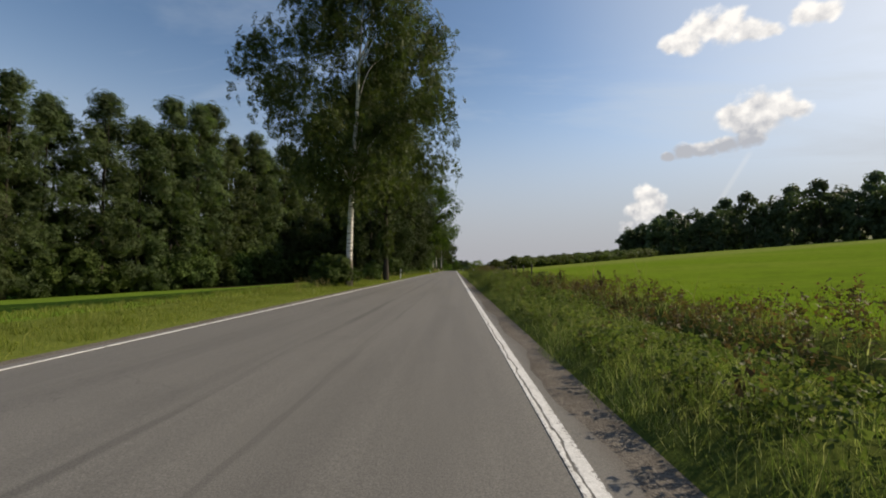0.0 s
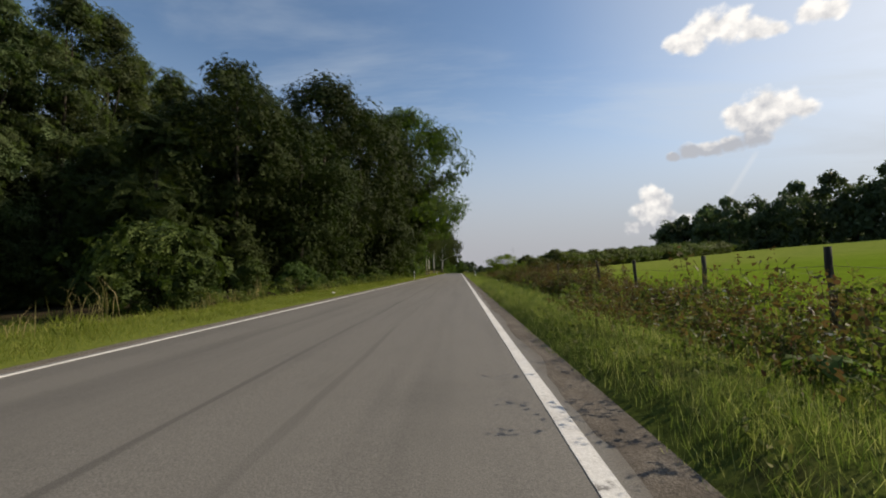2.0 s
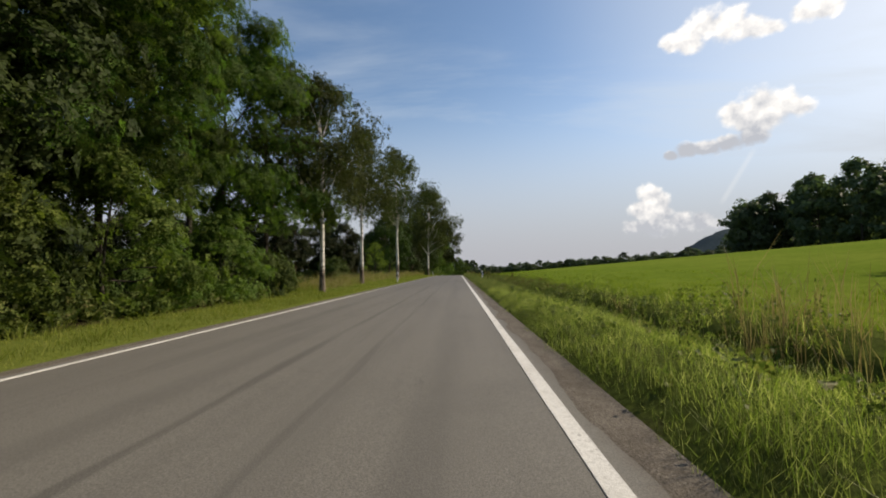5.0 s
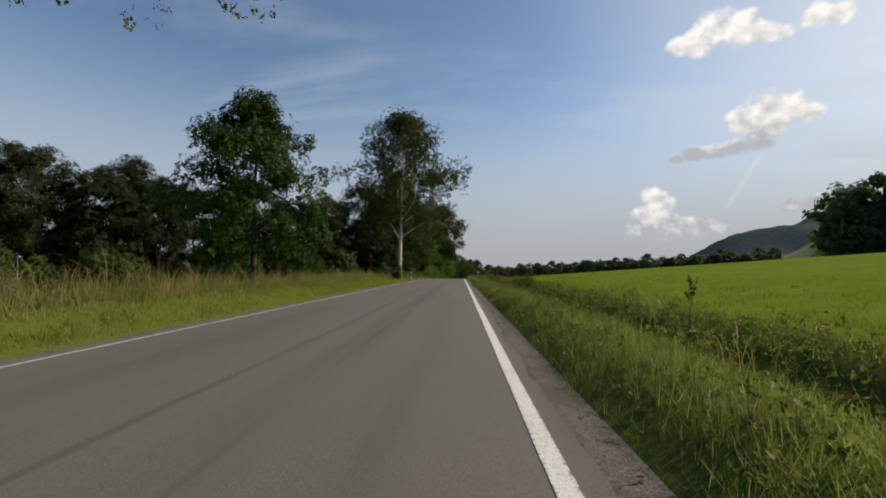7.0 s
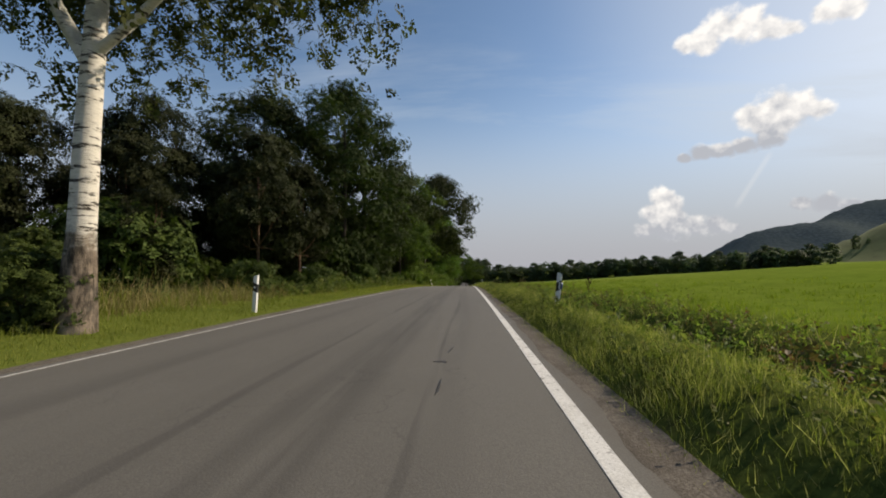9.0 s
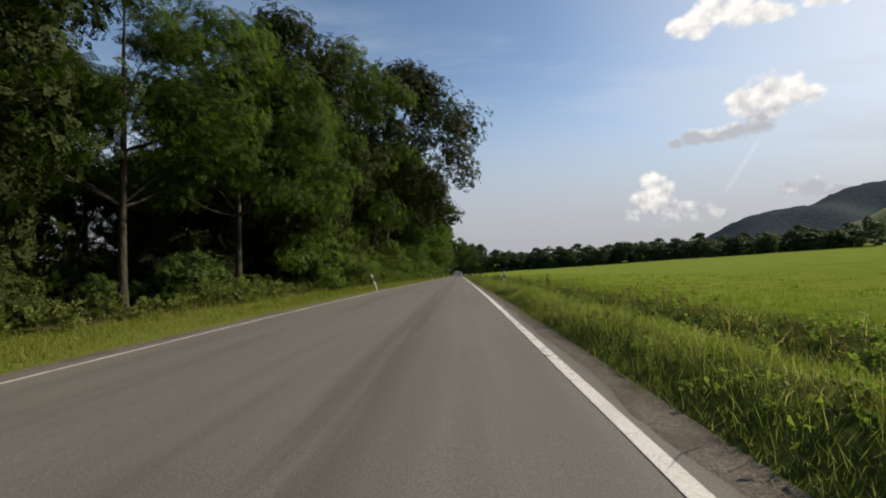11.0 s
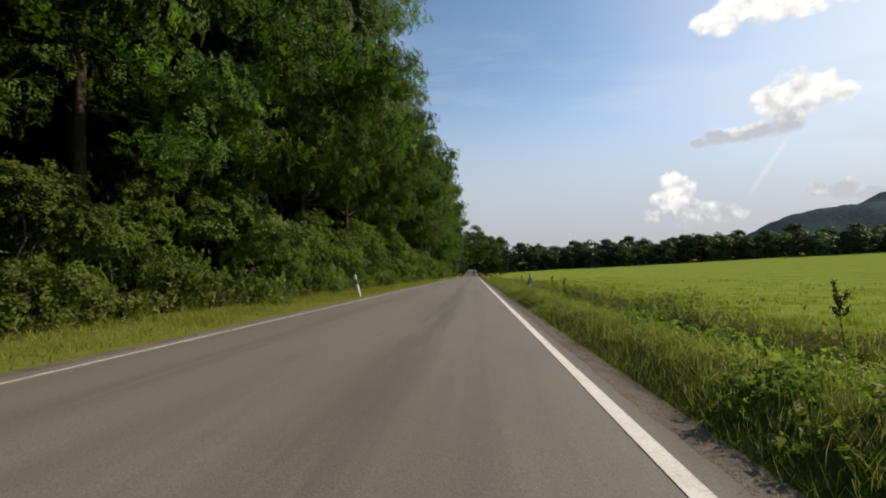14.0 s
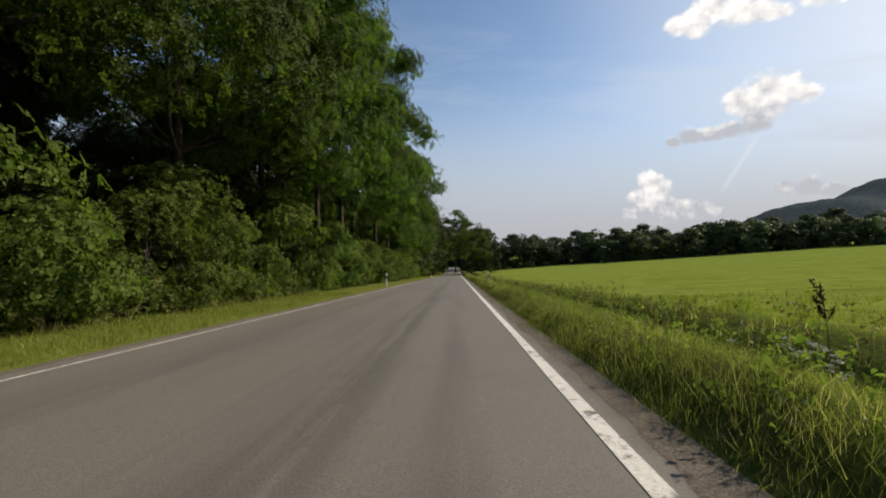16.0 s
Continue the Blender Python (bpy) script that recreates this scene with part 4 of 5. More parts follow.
for i in range(24):
    plant(BACKS, -13.9 + rnd.uniform(-0.8, 0.8), 234 + i * 5.2, rnd.uniform(0, 360), rnd.uniform(0.85, 1.0), i)
for i in range(62):
    y = 196 + i * 2.75
    if y < 256:
        plant(BUSHES, -9.3 - rnd.uniform(0, 1.0), y, rnd.uniform(0, 360), rnd.uniform(0.62, 0.9) * (0.58 if y < 230 else 0.55), i)
for i in range(66):
    y = 261 + i * 2.0 + rnd.uniform(-0.5, 0.5)
    plant(HAZELS, -8.75 - rnd.uniform(0, 1.0), y, rnd.uniform(0, 360), rnd.uniform(0.85, 1.3) * (1 + 0.3 * math.sin(1.7 * i)), i)
plant(LEANING, -10.3, 262.7, 0, 1.0, 0)
plant(LEANING, -11.2, 263.2, 20, 0.95, 1)

# wood on the rise across the meadow
for i in range(30):
    t = i / 29
    ex, ey = 119 + 185 * t, 263 - 200 * t ** 0.75
    for k in range(2):
        plant(FARS, ex + rnd.uniform(-3, 3) + 9 * k, ey + rnd.uniform(-3, 3) + 10 * k, rnd.uniform(0, 360), (rnd.uniform(1.08, 1.25) - 0.15 * t) * (1 + 0.08 * k), i + k, tall=1.2 - 0.12 * (t < 0.1))
for i in range(14):
    plant(FARS, 117 + rnd.uniform(-3, 3) + i * 6, 268 + rnd.uniform(0, 8) + i * 0.5, rnd.uniform(0, 360), rnd.uniform(1.05, 1.3), i, tall=1.12)

# belt that closes the straight
for i in range(54):
    ex = 4 + i * 4.4
    plant(FARS, ex + rnd.uniform(-4, 4), 470 + rnd.uniform(-5, 5) - 0.06 * ex, rnd.uniform(0, 360), rnd.uniform(0.7, 1.05), i, tall=0.68)
    if i % 2 == 0:
        plant(FARS, ex + 2, 482 + rnd.uniform(-5, 5) - 0.06 * ex, rnd.uniform(0, 360), rnd.uniform(0.85, 1.0), i + 1, tall=0.74)
# pair of trees at the foot of the hill meadow
for x, y, s, tall in ((560.0, 777.0, 0.75, 1.6), (574.0, 774.0, 0.45, 2.0)):
    plant(FARS, x, y, x, s, 1, float(ground_z(x, y)) - 29, tall)
for i in range(12):
    plant(FARS, -9 + i * 2.2, 525 + rnd.uniform(-6, 6), rnd.uniform(0, 360), rnd.uniform(0.9, 1.1), i)

# trees where the straight ends
for k, (x, y, s) in enumerate(((3.5, 432, 0.95), (7.5, 436, 0.85), (-1.5, 446, 1.05), (11.5, 441, 0.7))):
    plant(WOODS if k % 2 == 0 else BACKS, x, y, 80 * k, s * (1.3 if k % 2 == 0 else 1.0), k)

# briar in the ditch by the fence
plant([BRIAR], 4.3, 84.1, 20, 1.0, sink=0.1)

# hedge of willows running off between two fields
for i in range(30):
    x = (5.9, 10.6, 14.0)[i] if i < 3 else 16.6 + (i - 3) * 2.5 + rnd.uniform(-0.5, 0.5)
    plant(WILLOWS, x, 104.5 + 0.84 * (x - 5.5) + rnd.uniform(-1.0, 1.0), rnd.uniform(0, 360), (1.2, 1.6, 1.5)[i] if i < 3 else rnd.uniform(1.75, 2.1), i, tall=0.72)


# ------------------------------------------------------------ grass and weeds
def blades(rng, x, y, height, width, lean, bend=0.5):
    """Grass blades folded over at half height, standing at x, y."""
    n = len(x)
    foot = np.stack([x, y, ground_z(x, y) - 0.02], -1)
    a = rng.uniform(0, 2 * np.pi, n)
    out = np.stack([np.cos(a), np.sin(a), np.zeros(n)], -1)
    b = a + rng.normal(size=n) * 0.8
    side = np.stack([-np.sin(b), np.cos(b), np.zeros(n)], -1)
    h, wd = height[:, None], (width * rng.uniform(0.7, 1.3, n))[:, None]
    tilt = (lean * rng.uniform(0.1, 1.0, n))[:, None]
    mid = foot + out * h * tilt * 0.35 + np.array([0, 0, 1.0]) * h * 0.6
    tip = foot + out * h * tilt * (0.75 + bend) + np.array([0, 0, 1.0]) * h * (1.0 - 0.35 * tilt * bend)
    v = np.stack([foot, mid + side * wd * 0.5, tip, mid - side * wd * 0.5], 1).reshape(-1, 3)
    return v, np.arange(n * 4).reshape(n, 4)


def tufted(rng, n, x0, x1, y0, y1, tuft=0.12, per=16):
    c = n // per
    cx, cy = rng.uniform(x0, x1, c), rng.uniform(y0, y1, c)
    s = tuft * rng.uniform(0.4, 1.6, c)
    x = np.repeat(cx, per) + rng.normal(size=c * per) * np.repeat(s, per)
    y = np.repeat(cy, per) + rng.normal(size=c * per) * np.repeat(s, per)
    return x, y, np.repeat(rng.uniform(0.45, 1.5, c), per) * rng.uniform(0.6, 1.2, c * per)


def spears(rng, x, y, height, width, lean):
    """Plain pointed blades for the thick of the sward."""
    n = len(x)
    foot = np.stack([x, y, ground_z(x, y) - 0.015], -1)
    a, b = rng.uniform(0, 2 * np.pi, (2, n))
    side = np.stack([np.cos(a), np.sin(a), np.zeros(n)], -1) * (width * rng.uniform(0.35, 0.65, n))[:, None]
    r = height * lean * rng.uniform(0, 1, n)
    tip = foot + np.stack([np.cos(b) * r, np.sin(b) * r, height], -1)
    return np.stack([foot - side, foot + side, tip], 1).reshape(-1, 3), np.arange(n * 3).reshape(n, 3)


def lawn(name, seed, areas, mat, label, thick=()):
    """areas and thick: x0, x1, y0, y1, blades to the square metre, height, width, lean"""
    rng = np.random.default_rng(seed)
    vs, q, t, k = [], [], [], 0
    for bent, group in ((True, areas), (False, thick)):
        for x0, x1, y0, y1, dens, hgt, wid, lean in group:
            x, y, s = tufted(rng, int((x1 - x0) * (y1 - y0) * dens), x0, x1, y0, y1, 0.14 if bent else 0.22)
            edge = 0.44 - 0.12 * (y > 165) + 0.06 * np.sin(y * 1.3) + 0.05 * np.sin(y * 4.1 + 1)
            bare = np.sin(y * 1.9 + 2.3 * x) * np.sin(3.7 * x - y * 0.8 + 1) + 0.6 * np.sin(y * 5.3 - x) * np.sin(6.1 * x + y * 2.2)
            keep = ((x > edge) | (x < -5.82 - 0.4 * edge)) & (rng.uniform(-1.0, 1.5, len(x)) > np.where(x > 0, bare, -1.0) - 0.15)
            x, y, s, edge = x[keep], y[keep], s[keep], edge[keep]
            s = s * np.where(x > 0, np.clip((x - edge + 0.2) / 0.4, 0.5, 1.0), 1.0)
            s = s * (0.92 + 0.24 * np.sin(y * 0.37 + x) * np.sin(y * 0.11 + 2 * x) + 0.22 * np.sin(y * 2.3 + 1.7 * x) * np.sin(3.1 * x - y * 0.9))
            if bent:
                v, f = blades(rng, x, y, hgt * s, wid, lean)
            else:
                v, f = spears(rng, x, y, hgt * s, wid, lean)
            vs.append(v), (q if bent else t).append(f + k)
            k += len(v)
    me = grid_mesh(name, np.concatenate(vs), [np.concatenate(q), np.concatenate(t)], mat)
    return tagged(new(name, me), label, "grass", kind="stuff")


for seed, y0, y1, mat, label in ((201, -2, 66, GRASS, "long green roadside grass on the verge and in the ditch"), (208, 66, 122, GRASS_LIGHT, "bright green grass on the verge beside the fence"),
                                  (209, 122, 174, GRASS, "thick green roadside grass between road and ditch"), (206, 174, 330, GRASS_LIGHT, "fresh yellow-green roadside grass on the verge and in the ditch")):
    lawn("verge_grass", seed, [
        (0.5, 1.3, y0, y1, 260, 0.20, 0.003, 0.9), (1.3, 2.4, y0, y1, 190, 0.22, 0.0035, 0.9), (2.3, 3.0, y0, y1, 80, 0.30, 0.006, 1.4),
        (3.0, 5.6, y0, y1, 22, 0.34, 0.010, 0.9), (0.3, 0.8, max(y0, 160), max(y1, 160), 110, 0.16, 0.003, 0.9),
    ], mat, label, [
        (0.3, 0.7, max(y0, 160), max(y1, 160), 420, 0.12, 0.005, 1.4), (0.42, 1.3, y0, y1, 1750, 0.15, 0.0042, 1.0), (1.3, 2.5, y0, y1, 1050, 0.17, 0.0055, 1.0), (2.5, 5.4, y0, y1, 90, 0.24, 0.015, 0.9)])
lawn("verge_grass", 207, [(0.7, 5.5, 330, 400, 10, 0.45, 0.035, 0.8)], GRASS_LIGHT, "tall grass on the verge towards the end of the straight", [(0.5, 5.5, 330, 400, 30, 0.25, 0.03, 0.8)])
lawn("verge_grass", 202, [
    (-8.2, -6.2, -2, 330, 26, 0.22, 0.014, 0.9), (-13, -8.0, 124, 206, 18, 0.5, 0.02, 0.8),
], GRASS_SUN, "sunlit yellow-green grass on the verge across the road", [
    (-8.0, -5.85, -2, 330, 330, 0.12, 0.012, 0.9), (-13, -8.0, 124, 206, 50, 0.3, 0.03, 0.7), (-16, -8.0, -2, 52, 40, 0.16, 0.03, 0.7)])
lawn("dry_grass", 203, [
    (-12, -7.9, 126, 198, 46, 0.72, 0.012, 0.6), (-8.4, -7.0, 14, 60, 10, 0.6, 0.012, 0.5), (0.9, 2.8, 120, 330, 5, 0.42, 0.009, 0.8), (3.4, 5.4, 0, 110, 9, 0.9, 0.011, 0.5),
], STRAW, "tall dry straw-coloured grass among the green", [(-12, -7.8, 126, 198, 60, 0.48, 0.016, 0.6), (-8.4, -7.2, 196, 330, 12, 0.35, 0.014, 0.6)])
lawn("seed_grass", 205, [(3.6, 5.6, 76, 112, 55, 0.95, 0.010, 0.45), (3.4, 5.4, 20, 76, 16, 0.9, 0.010, 0.45), (3.0, 4.6, 112, 330, 5, 0.6, 0.010, 0.5)], SEEDS, "brownish-pink grass gone to seed above the ditch", [(3.6, 5.4, 76, 112, 40, 0.6, 0.012, 0.5)])
lawn("meadow_grass", 204, [(5.2, 7.4, -2, 325, 9, 0.22, 0.014, 0.8)], GRASS_FIELD, "bright green meadow grass at the field edge", [(5.0, 7, -2, 325, 120, 0.16, 0.02, 0.6), (7, 10, -2, 325, 55, 0.12, 0.025, 0.6), (10, 16, 120, 325, 18, 0.12, 0.035, 0.6)])


def weeds(name, seed, areas, mat, label):
    """Leafy stalks; areas: x0, x1, y0, y1, plants, low, high, leaves to a plant, leaf size"""
    rng = np.random.default_rng(seed)
    vs, fs, stalks, k = [], [], [], 0
    for x0, x1, y0, y1, n, lo, hi, per, size in areas:
        cx, cy = rng.uniform(x0, x1, n), rng.uniform(y0, y1, n)
        h = rng.uniform(lo, hi, n) * (0.75 + 0.35 * np.sin(cy * 0.7 + cx))
        cz = ground_z(cx, cy)
        u = np.sqrt(rng.uniform(0.03, 1, (n, per)))
        lean = rng.normal(size=(n, 2)) * 0.14
        r = 0.05 + 0.16 * (1 - u * 0.7) * h[:, None]
        a = rng.uniform(0, 2 * np.pi, (n, per))
        at = np.stack([cx[:, None] + lean[:, :1] * u * h[:, None] + np.cos(a) * r * rng.uniform(0, 1, (n, per)), cy[:, None] + lean[:, 1:] * u * h[:, None] + np.sin(a) * r * rng.uniform(0, 1, (n, per)), cz[:, None] + u * h[:, None]], -1).reshape(-1, 3)
        v, f = flakes(*leaves(rng, at, size * 1.15, 0.15, 0.5, 0.6))
        vs.append(v), fs.append(f + k)
        k += len(v)
        foot = np.stack([cx, cy, cz - 0.03], -1)
        tip = np.stack([cx + lean[:, 0] * h, cy + lean[:, 1] * h, cz + h], -1)
        wd = np.array([0.008, 0.004, 0])
        v = np.stack([foot - wd, foot + wd, tip + wd * 0.5, tip - wd * 0.5], 1).reshape(-1, 3)
        vs.append(v), stalks.append(np.arange(n * 4).reshape(n, 4) + k)
        k += len(v)
    return tagged(new(name, grid_mesh(name, np.concatenate(vs), [np.concatenate(fs), np.concatenate(stalks)], mat)), label, "weeds", kind="stuff")


weeds("weeds", 301, [
    (0.7, 2.9, -1, 28, 1500, 0.15, 0.42, 32, 0.052), (1.6, 3.0, -1, 28, 300, 0.25, 0.5, 28, 0.06), (0.8, 3.6, 27.5, 39.3, 1250, 0.35, 0.85, 46, 0.055), (2.1, 3.8, 39, 52, 600, 0.4, 0.9, 26, 0.085), (0.8, 3.2, 14, 21, 650, 0.3, 0.72, 28, 0.068), (2.4, 3.6, 47, 100, 700, 0.3, 0.7, 9, 0.2),
    (3.2, 4.6, 52, 86, 520, 0.7, 1.2, 20, 0.14), (3.2, 5.2, 86, 104, 300, 0.3, 0.7, 14, 0.12), (3.0, 5.2, 71, 82, 420, 0.9, 1.5, 32, 0.085), (3.5, 5.3, 20, 55, 600, 0.6, 1.0, 10, 0.18), (2.4, 4.9, 110, 174, 1030, 0.25, 0.7, 24, 0.085), (1.8, 4.8, 171.5, 183, 900, 0.35, 0.8, 34, 0.075), (1.1, 2.0, 173, 182, 420, 0.2, 0.45, 28, 0.065), (1.9, 4.2, 245, 252, 260, 0.35, 0.75, 20, 0.11), (2.0, 4.4, 283, 288, 160, 0.4, 0.8, 20, 0.11), (0.65, 2.4, 120, 212, 2400, 0.06, 0.24, 12, 0.05), (0.65, 2.2, 40, 120, 900, 0.08, 0.28, 10, 0.06),
    (-9.5, -7.6, 52, 120, 500, 0.3, 0.8, 8, 0.2), (-9.2, -7.5, 195, 330, 1500, 0.3, 1.0, 9, 0.22), (1.0, 2.6, 48, 230, 700, 0.1, 0.25, 6, 0.13),
], WEED, "rank green nettles and herbs filling the ditch")
weeds("herbs", 303, [
    (0.6, 2.6, 250, 276, 1700, 0.12, 0.34, 18, 0.065), (1.2, 3.0, 230, 330, 1500, 0.12, 0.36, 12, 0.08), (0.65, 2.4, 212, 330, 3000, 0.06, 0.24, 12, 0.05), (2.4, 4.9, 174, 240, 1050, 0.25, 0.65, 24, 0.08), (2.4, 4.9, 240, 330, 1100, 0.2, 0.5, 22, 0.075),
], HERB, "low fresh green herbs and nettles in the roadside grass")
weeds("withered_weeds", 302, [
    (3.2, 5.3, -1, 60, 1500, 0.4, 0.85, 22, 0.105), (1.1, 3.6, 28, 50, 760, 0.5, 0.98, 34, 0.055), (0.8, 2.8, -1, 28, 130, 0.2, 0.5, 12, 0.07), (3.2, 5.4, 52, 88, 1350, 0.8, 1.45, 20, 0.12), (3.0, 5.3, 58, 81, 520, 1.0, 1.7, 26, 0.09), (3.4, 5.4, 88, 104, 260, 0.4, 0.9, 18, 0.1), (2.8, 5.2, 125, 330, 1800, 0.3, 0.7, 18, 0.075), (1.7, 4.9, 171, 184, 560, 0.45, 0.95, 22, 0.075), (1.1, 2.0, 173, 182, 90, 0.28, 0.5, 20, 0.065), (-13, -8.5, 130, 200, 350, 0.4, 0.9, 8, 0.12),
], WEED_DRY, "withered reddish-brown weeds along the ditch")


# ------------------------------------------------------------ delineator posts
def post_outline():
    """Rounded wedge section of a delineator post."""
    return [(-0.06, 0.0), (-0.05, -0.022), (0.0, -0.03), (0.05, -0.022), (0.06, 0.0), (0.052, 0.05), (0.02, 0.085), (-0.02, 0.085), (-0.052, 0.05)]


def post_piece(bm, z_front0, z_front1, grow=0.0, tilt0=0.0, tilt1=0.0):
    ring = [(x * (1 + grow), y * (1 + grow)) for x, y in post_outline()]
    lo = [bm.verts.new((x, y, z_front0 + tilt0 * x)) for x, y in ring]
    hi = [bm.verts.new((x, y, z_front1 + tilt1 * x)) for x, y in ring]
    n = len(ring)
    for i in range(n):
        bm.faces.new((lo[i], lo[(i + 1) % n], hi[(i + 1) % n], hi[i]))
    bm.faces.new(hi)
    bm.faces.new(lo[::-1])


def delineator(side, blue):
    """side: 1 for the posts with the band falling to the right."""
    ob = tagged(new("delineator_post"), "white roadside delineator post with slanted black band" + (" and blue reflector" if blue else ""), "road post", "roadside posts")
    bm = bmesh.new()
    post_piece(bm, -0.25, 0.99, 0, 0, -0.35 * side)
    bmesh.ops.bevel(bm, geom=[e for e in bm.edges if e.verts[0].co.z > 0.9 and e.verts[1].co.z > 0.9], offset=0.006, segments=2, affect="EDGES")
    part("post", bm_mesh("post", bm, POST_WHITE), ob)
    bm = bmesh.new()
    post_piece(bm, 0.58, 0.80, 0.03, 0.55 * side, 0.55 * side)
    band = part("black_band", bm_mesh("black_band", bm, POST_BLACK), ob, "black slanted band")
    bm = bmesh.new()
    bmesh.ops.create_cube(bm, size=1, matrix=Matrix.LocRotScale((0, -0.033, 0.69), None, (0.04 if side > 0 else 0.045, 0.012, 0.17 if side > 0 else 0.05)))
    bmesh.ops.bevel(bm, geom=bm.edges[:], offset=0.004, segments=2, affect="EDGES")
    part("reflector", bm_mesh("reflector", bm, REFLECT), band, "pale reflector")
    if blue:
        bm = bmesh.new()
        bmesh.ops.create_cone(bm, segments=12, cap_ends=True, radius1=0.04, radius2=0.04, depth=0.17, matrix=Matrix.LocRotScale((0.062, 0.03, 0.69), None, (0.8, 1.2, 1)))
        bmesh.ops.bevel(bm, geom=[e for e in bm.edges if abs(e.verts[0].co.z - e.verts[1].co.z) < 1e-4], offset=0.008, segments=2, affect="EDGES")
        part("wildlife_reflector", bm_mesh("wildlife_reflector", bm, BLUE, True), ob, "blue wildlife warning reflector")
    return ob


def on_ground(x, y, z=0.0):
    return float(ground_z(x, y)) + z


POST_R, POST_L = delineator(1, True), delineator(-1, False)
# along the road, from the edge line, tilt along and across the road
for k, (y, x, along, across) in enumerate(((40.1, 1.32, 2.0, -1.0), (90.5, 1.34, 2.0, -7.0), (139.9, 1.45, 1.5, -0.5), (189.9, 1.40, 1.0, 6.5), (240.0, 1.52, -1.5, 1.5), (289.9, 1.30, 0.5, 2.0), (340.0, 1.36, 1.0, 0.5), (390.0, 1.36, 0.0, 0.0))):
    m = pose(x, y, float(road_z(y)) + 0.03, along, across, 4)
    ob = copy_thing(POST_R, m) if k else POST_R
    ob.matrix_basis = m
    if k == 2:
        for dz, wd in ((0.93, 0.03), (0.885, 0.05), (0.86, 0.03)):
            bm = bmesh.new()
            bmesh.ops.create_cube(bm, size=1, matrix=Matrix.LocRotScale((0.005, -0.031, dz), None, (wd, 0.004, 0.014)))
            part("print_mark", bm_mesh("print_mark", bm, MARKS), ob)
for k, (y, x, along, across) in enumerate(((40.0, -6.28, -2.0, 1.2), (90.0, -6.28, 1.0, -1.0), (140.0, -6.28, -1.5, 1.0), (190.0, -6.28, -1.0, 1.5), (240.0, -6.05, 1.5, -20.0), (290.0, -6.22, 0.0, -15.0), (340.0, -6.28, -1.0, 1.0), (390.0, -6.28, 0.0, 0.0))):
    m = pose(x, y, float(road_z(y)), along, across, -4)
    ob = copy_thing(POST_L, m) if k else POST_L
    ob.matrix_basis = m

# ------------------------------------------------------------ field fence
def fence_post(seed):
    r = np.random.default_rng(seed)
    v, f = tube(np.stack([r.normal(size=6) * 0.012, r.normal(size=6) * 0.012, np.linspace(-0.4, 1.3, 6)], -1), 0.05 * (1 + r.normal(size=6) * 0.06), 9)
    me = grid_mesh("stake", v, f, OLD_WOOD, True)
    bm = bmesh.new()
    bm.from_mesh(me)
    bmesh.ops.holes_fill(bm, edges=bm.edges[:])
    bm.to_mesh(me)
    bm.free()
    return me


fence = tagged(new("field_fence"), "weathered wooden stake fence with wire at the meadow edge", "fence")
stakes = [fence_post(s) for s in (1, 2, 3)]
tops = []
for i in range(17):
    x, y = 5.0 + 0.1 * math.sin(i * 2.1), 28.4 + 3.25 * i if i < 14 else 70.6 + 10.3 * (i - 13)
    p = part("fence_post", stakes[i % 3], fence)
    p.matrix_basis = pose(x, y, on_ground(x, y) - (0.3 if i > 13 else 0.0), rnd.uniform(-4, 4), rnd.uniform(-7, 7), rnd.uniform(0, 360))
    tops.append((x, y, on_ground(x, y) - (0.3 if i > 13 else 0.0)))
for h in (0.55, 1.0):
    path = []
    for i, (x, y, z) in enumerate(tops):
        path.append((x, y, z + h))
        if i < len(tops) - 1:
            path.append((x + 0.02, (y + tops[i + 1][1]) / 2, (z + tops[i + 1][2]) / 2 + h - 0.05))
    v, f = tube(path, np.full(len(path), 0.004), 5)
    part("wire", grid_mesh("wire", v, f, WIRE, True), fence)

# ------------------------------------------------------------ far hills
def mound(name, cx, cy, z, bumps, size, mat, label, step=40.0):
    gx = np.arange(-size[0], size[0] + 1, step)
    gy = np.arange(-size[1], size[1] + 1, step)

    def zf(x, y):
        out = np.zeros_like(x)
        for bx, by, h, sx, sy in bumps:
            out = out + (h * np.exp(-((x - bx) / sx) ** 2 - ((y - by) / sy) ** 2)) ** 2.5
        out = out ** 0.4 - 14
        out = out + 5 * np.sin(x * 0.021 + 1) * np.sin(y * 0.017) + 3.0 * np.sin(x * 0.13) * np.cos(y * 0.11 + x * 0.05)
        return out + z
    v, f = sheet(gx, gy, zf)
    v[:, 0] += cx
    v[:, 1] += cy
    return tagged(new(name, grid_mesh(name, v, f, mat, True)), label, "hill", kind="structure")


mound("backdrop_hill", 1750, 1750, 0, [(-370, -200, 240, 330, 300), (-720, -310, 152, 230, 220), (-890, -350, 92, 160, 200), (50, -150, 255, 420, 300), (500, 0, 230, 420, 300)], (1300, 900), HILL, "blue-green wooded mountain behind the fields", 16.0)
mound("backdrop_slope", 760, 800, 10, [(-60, 0, 92, 150, 100), (200, 40, 110, 220, 120)], (600, 380), SLOPE, "pale meadow slope below the mountain", 20.0)

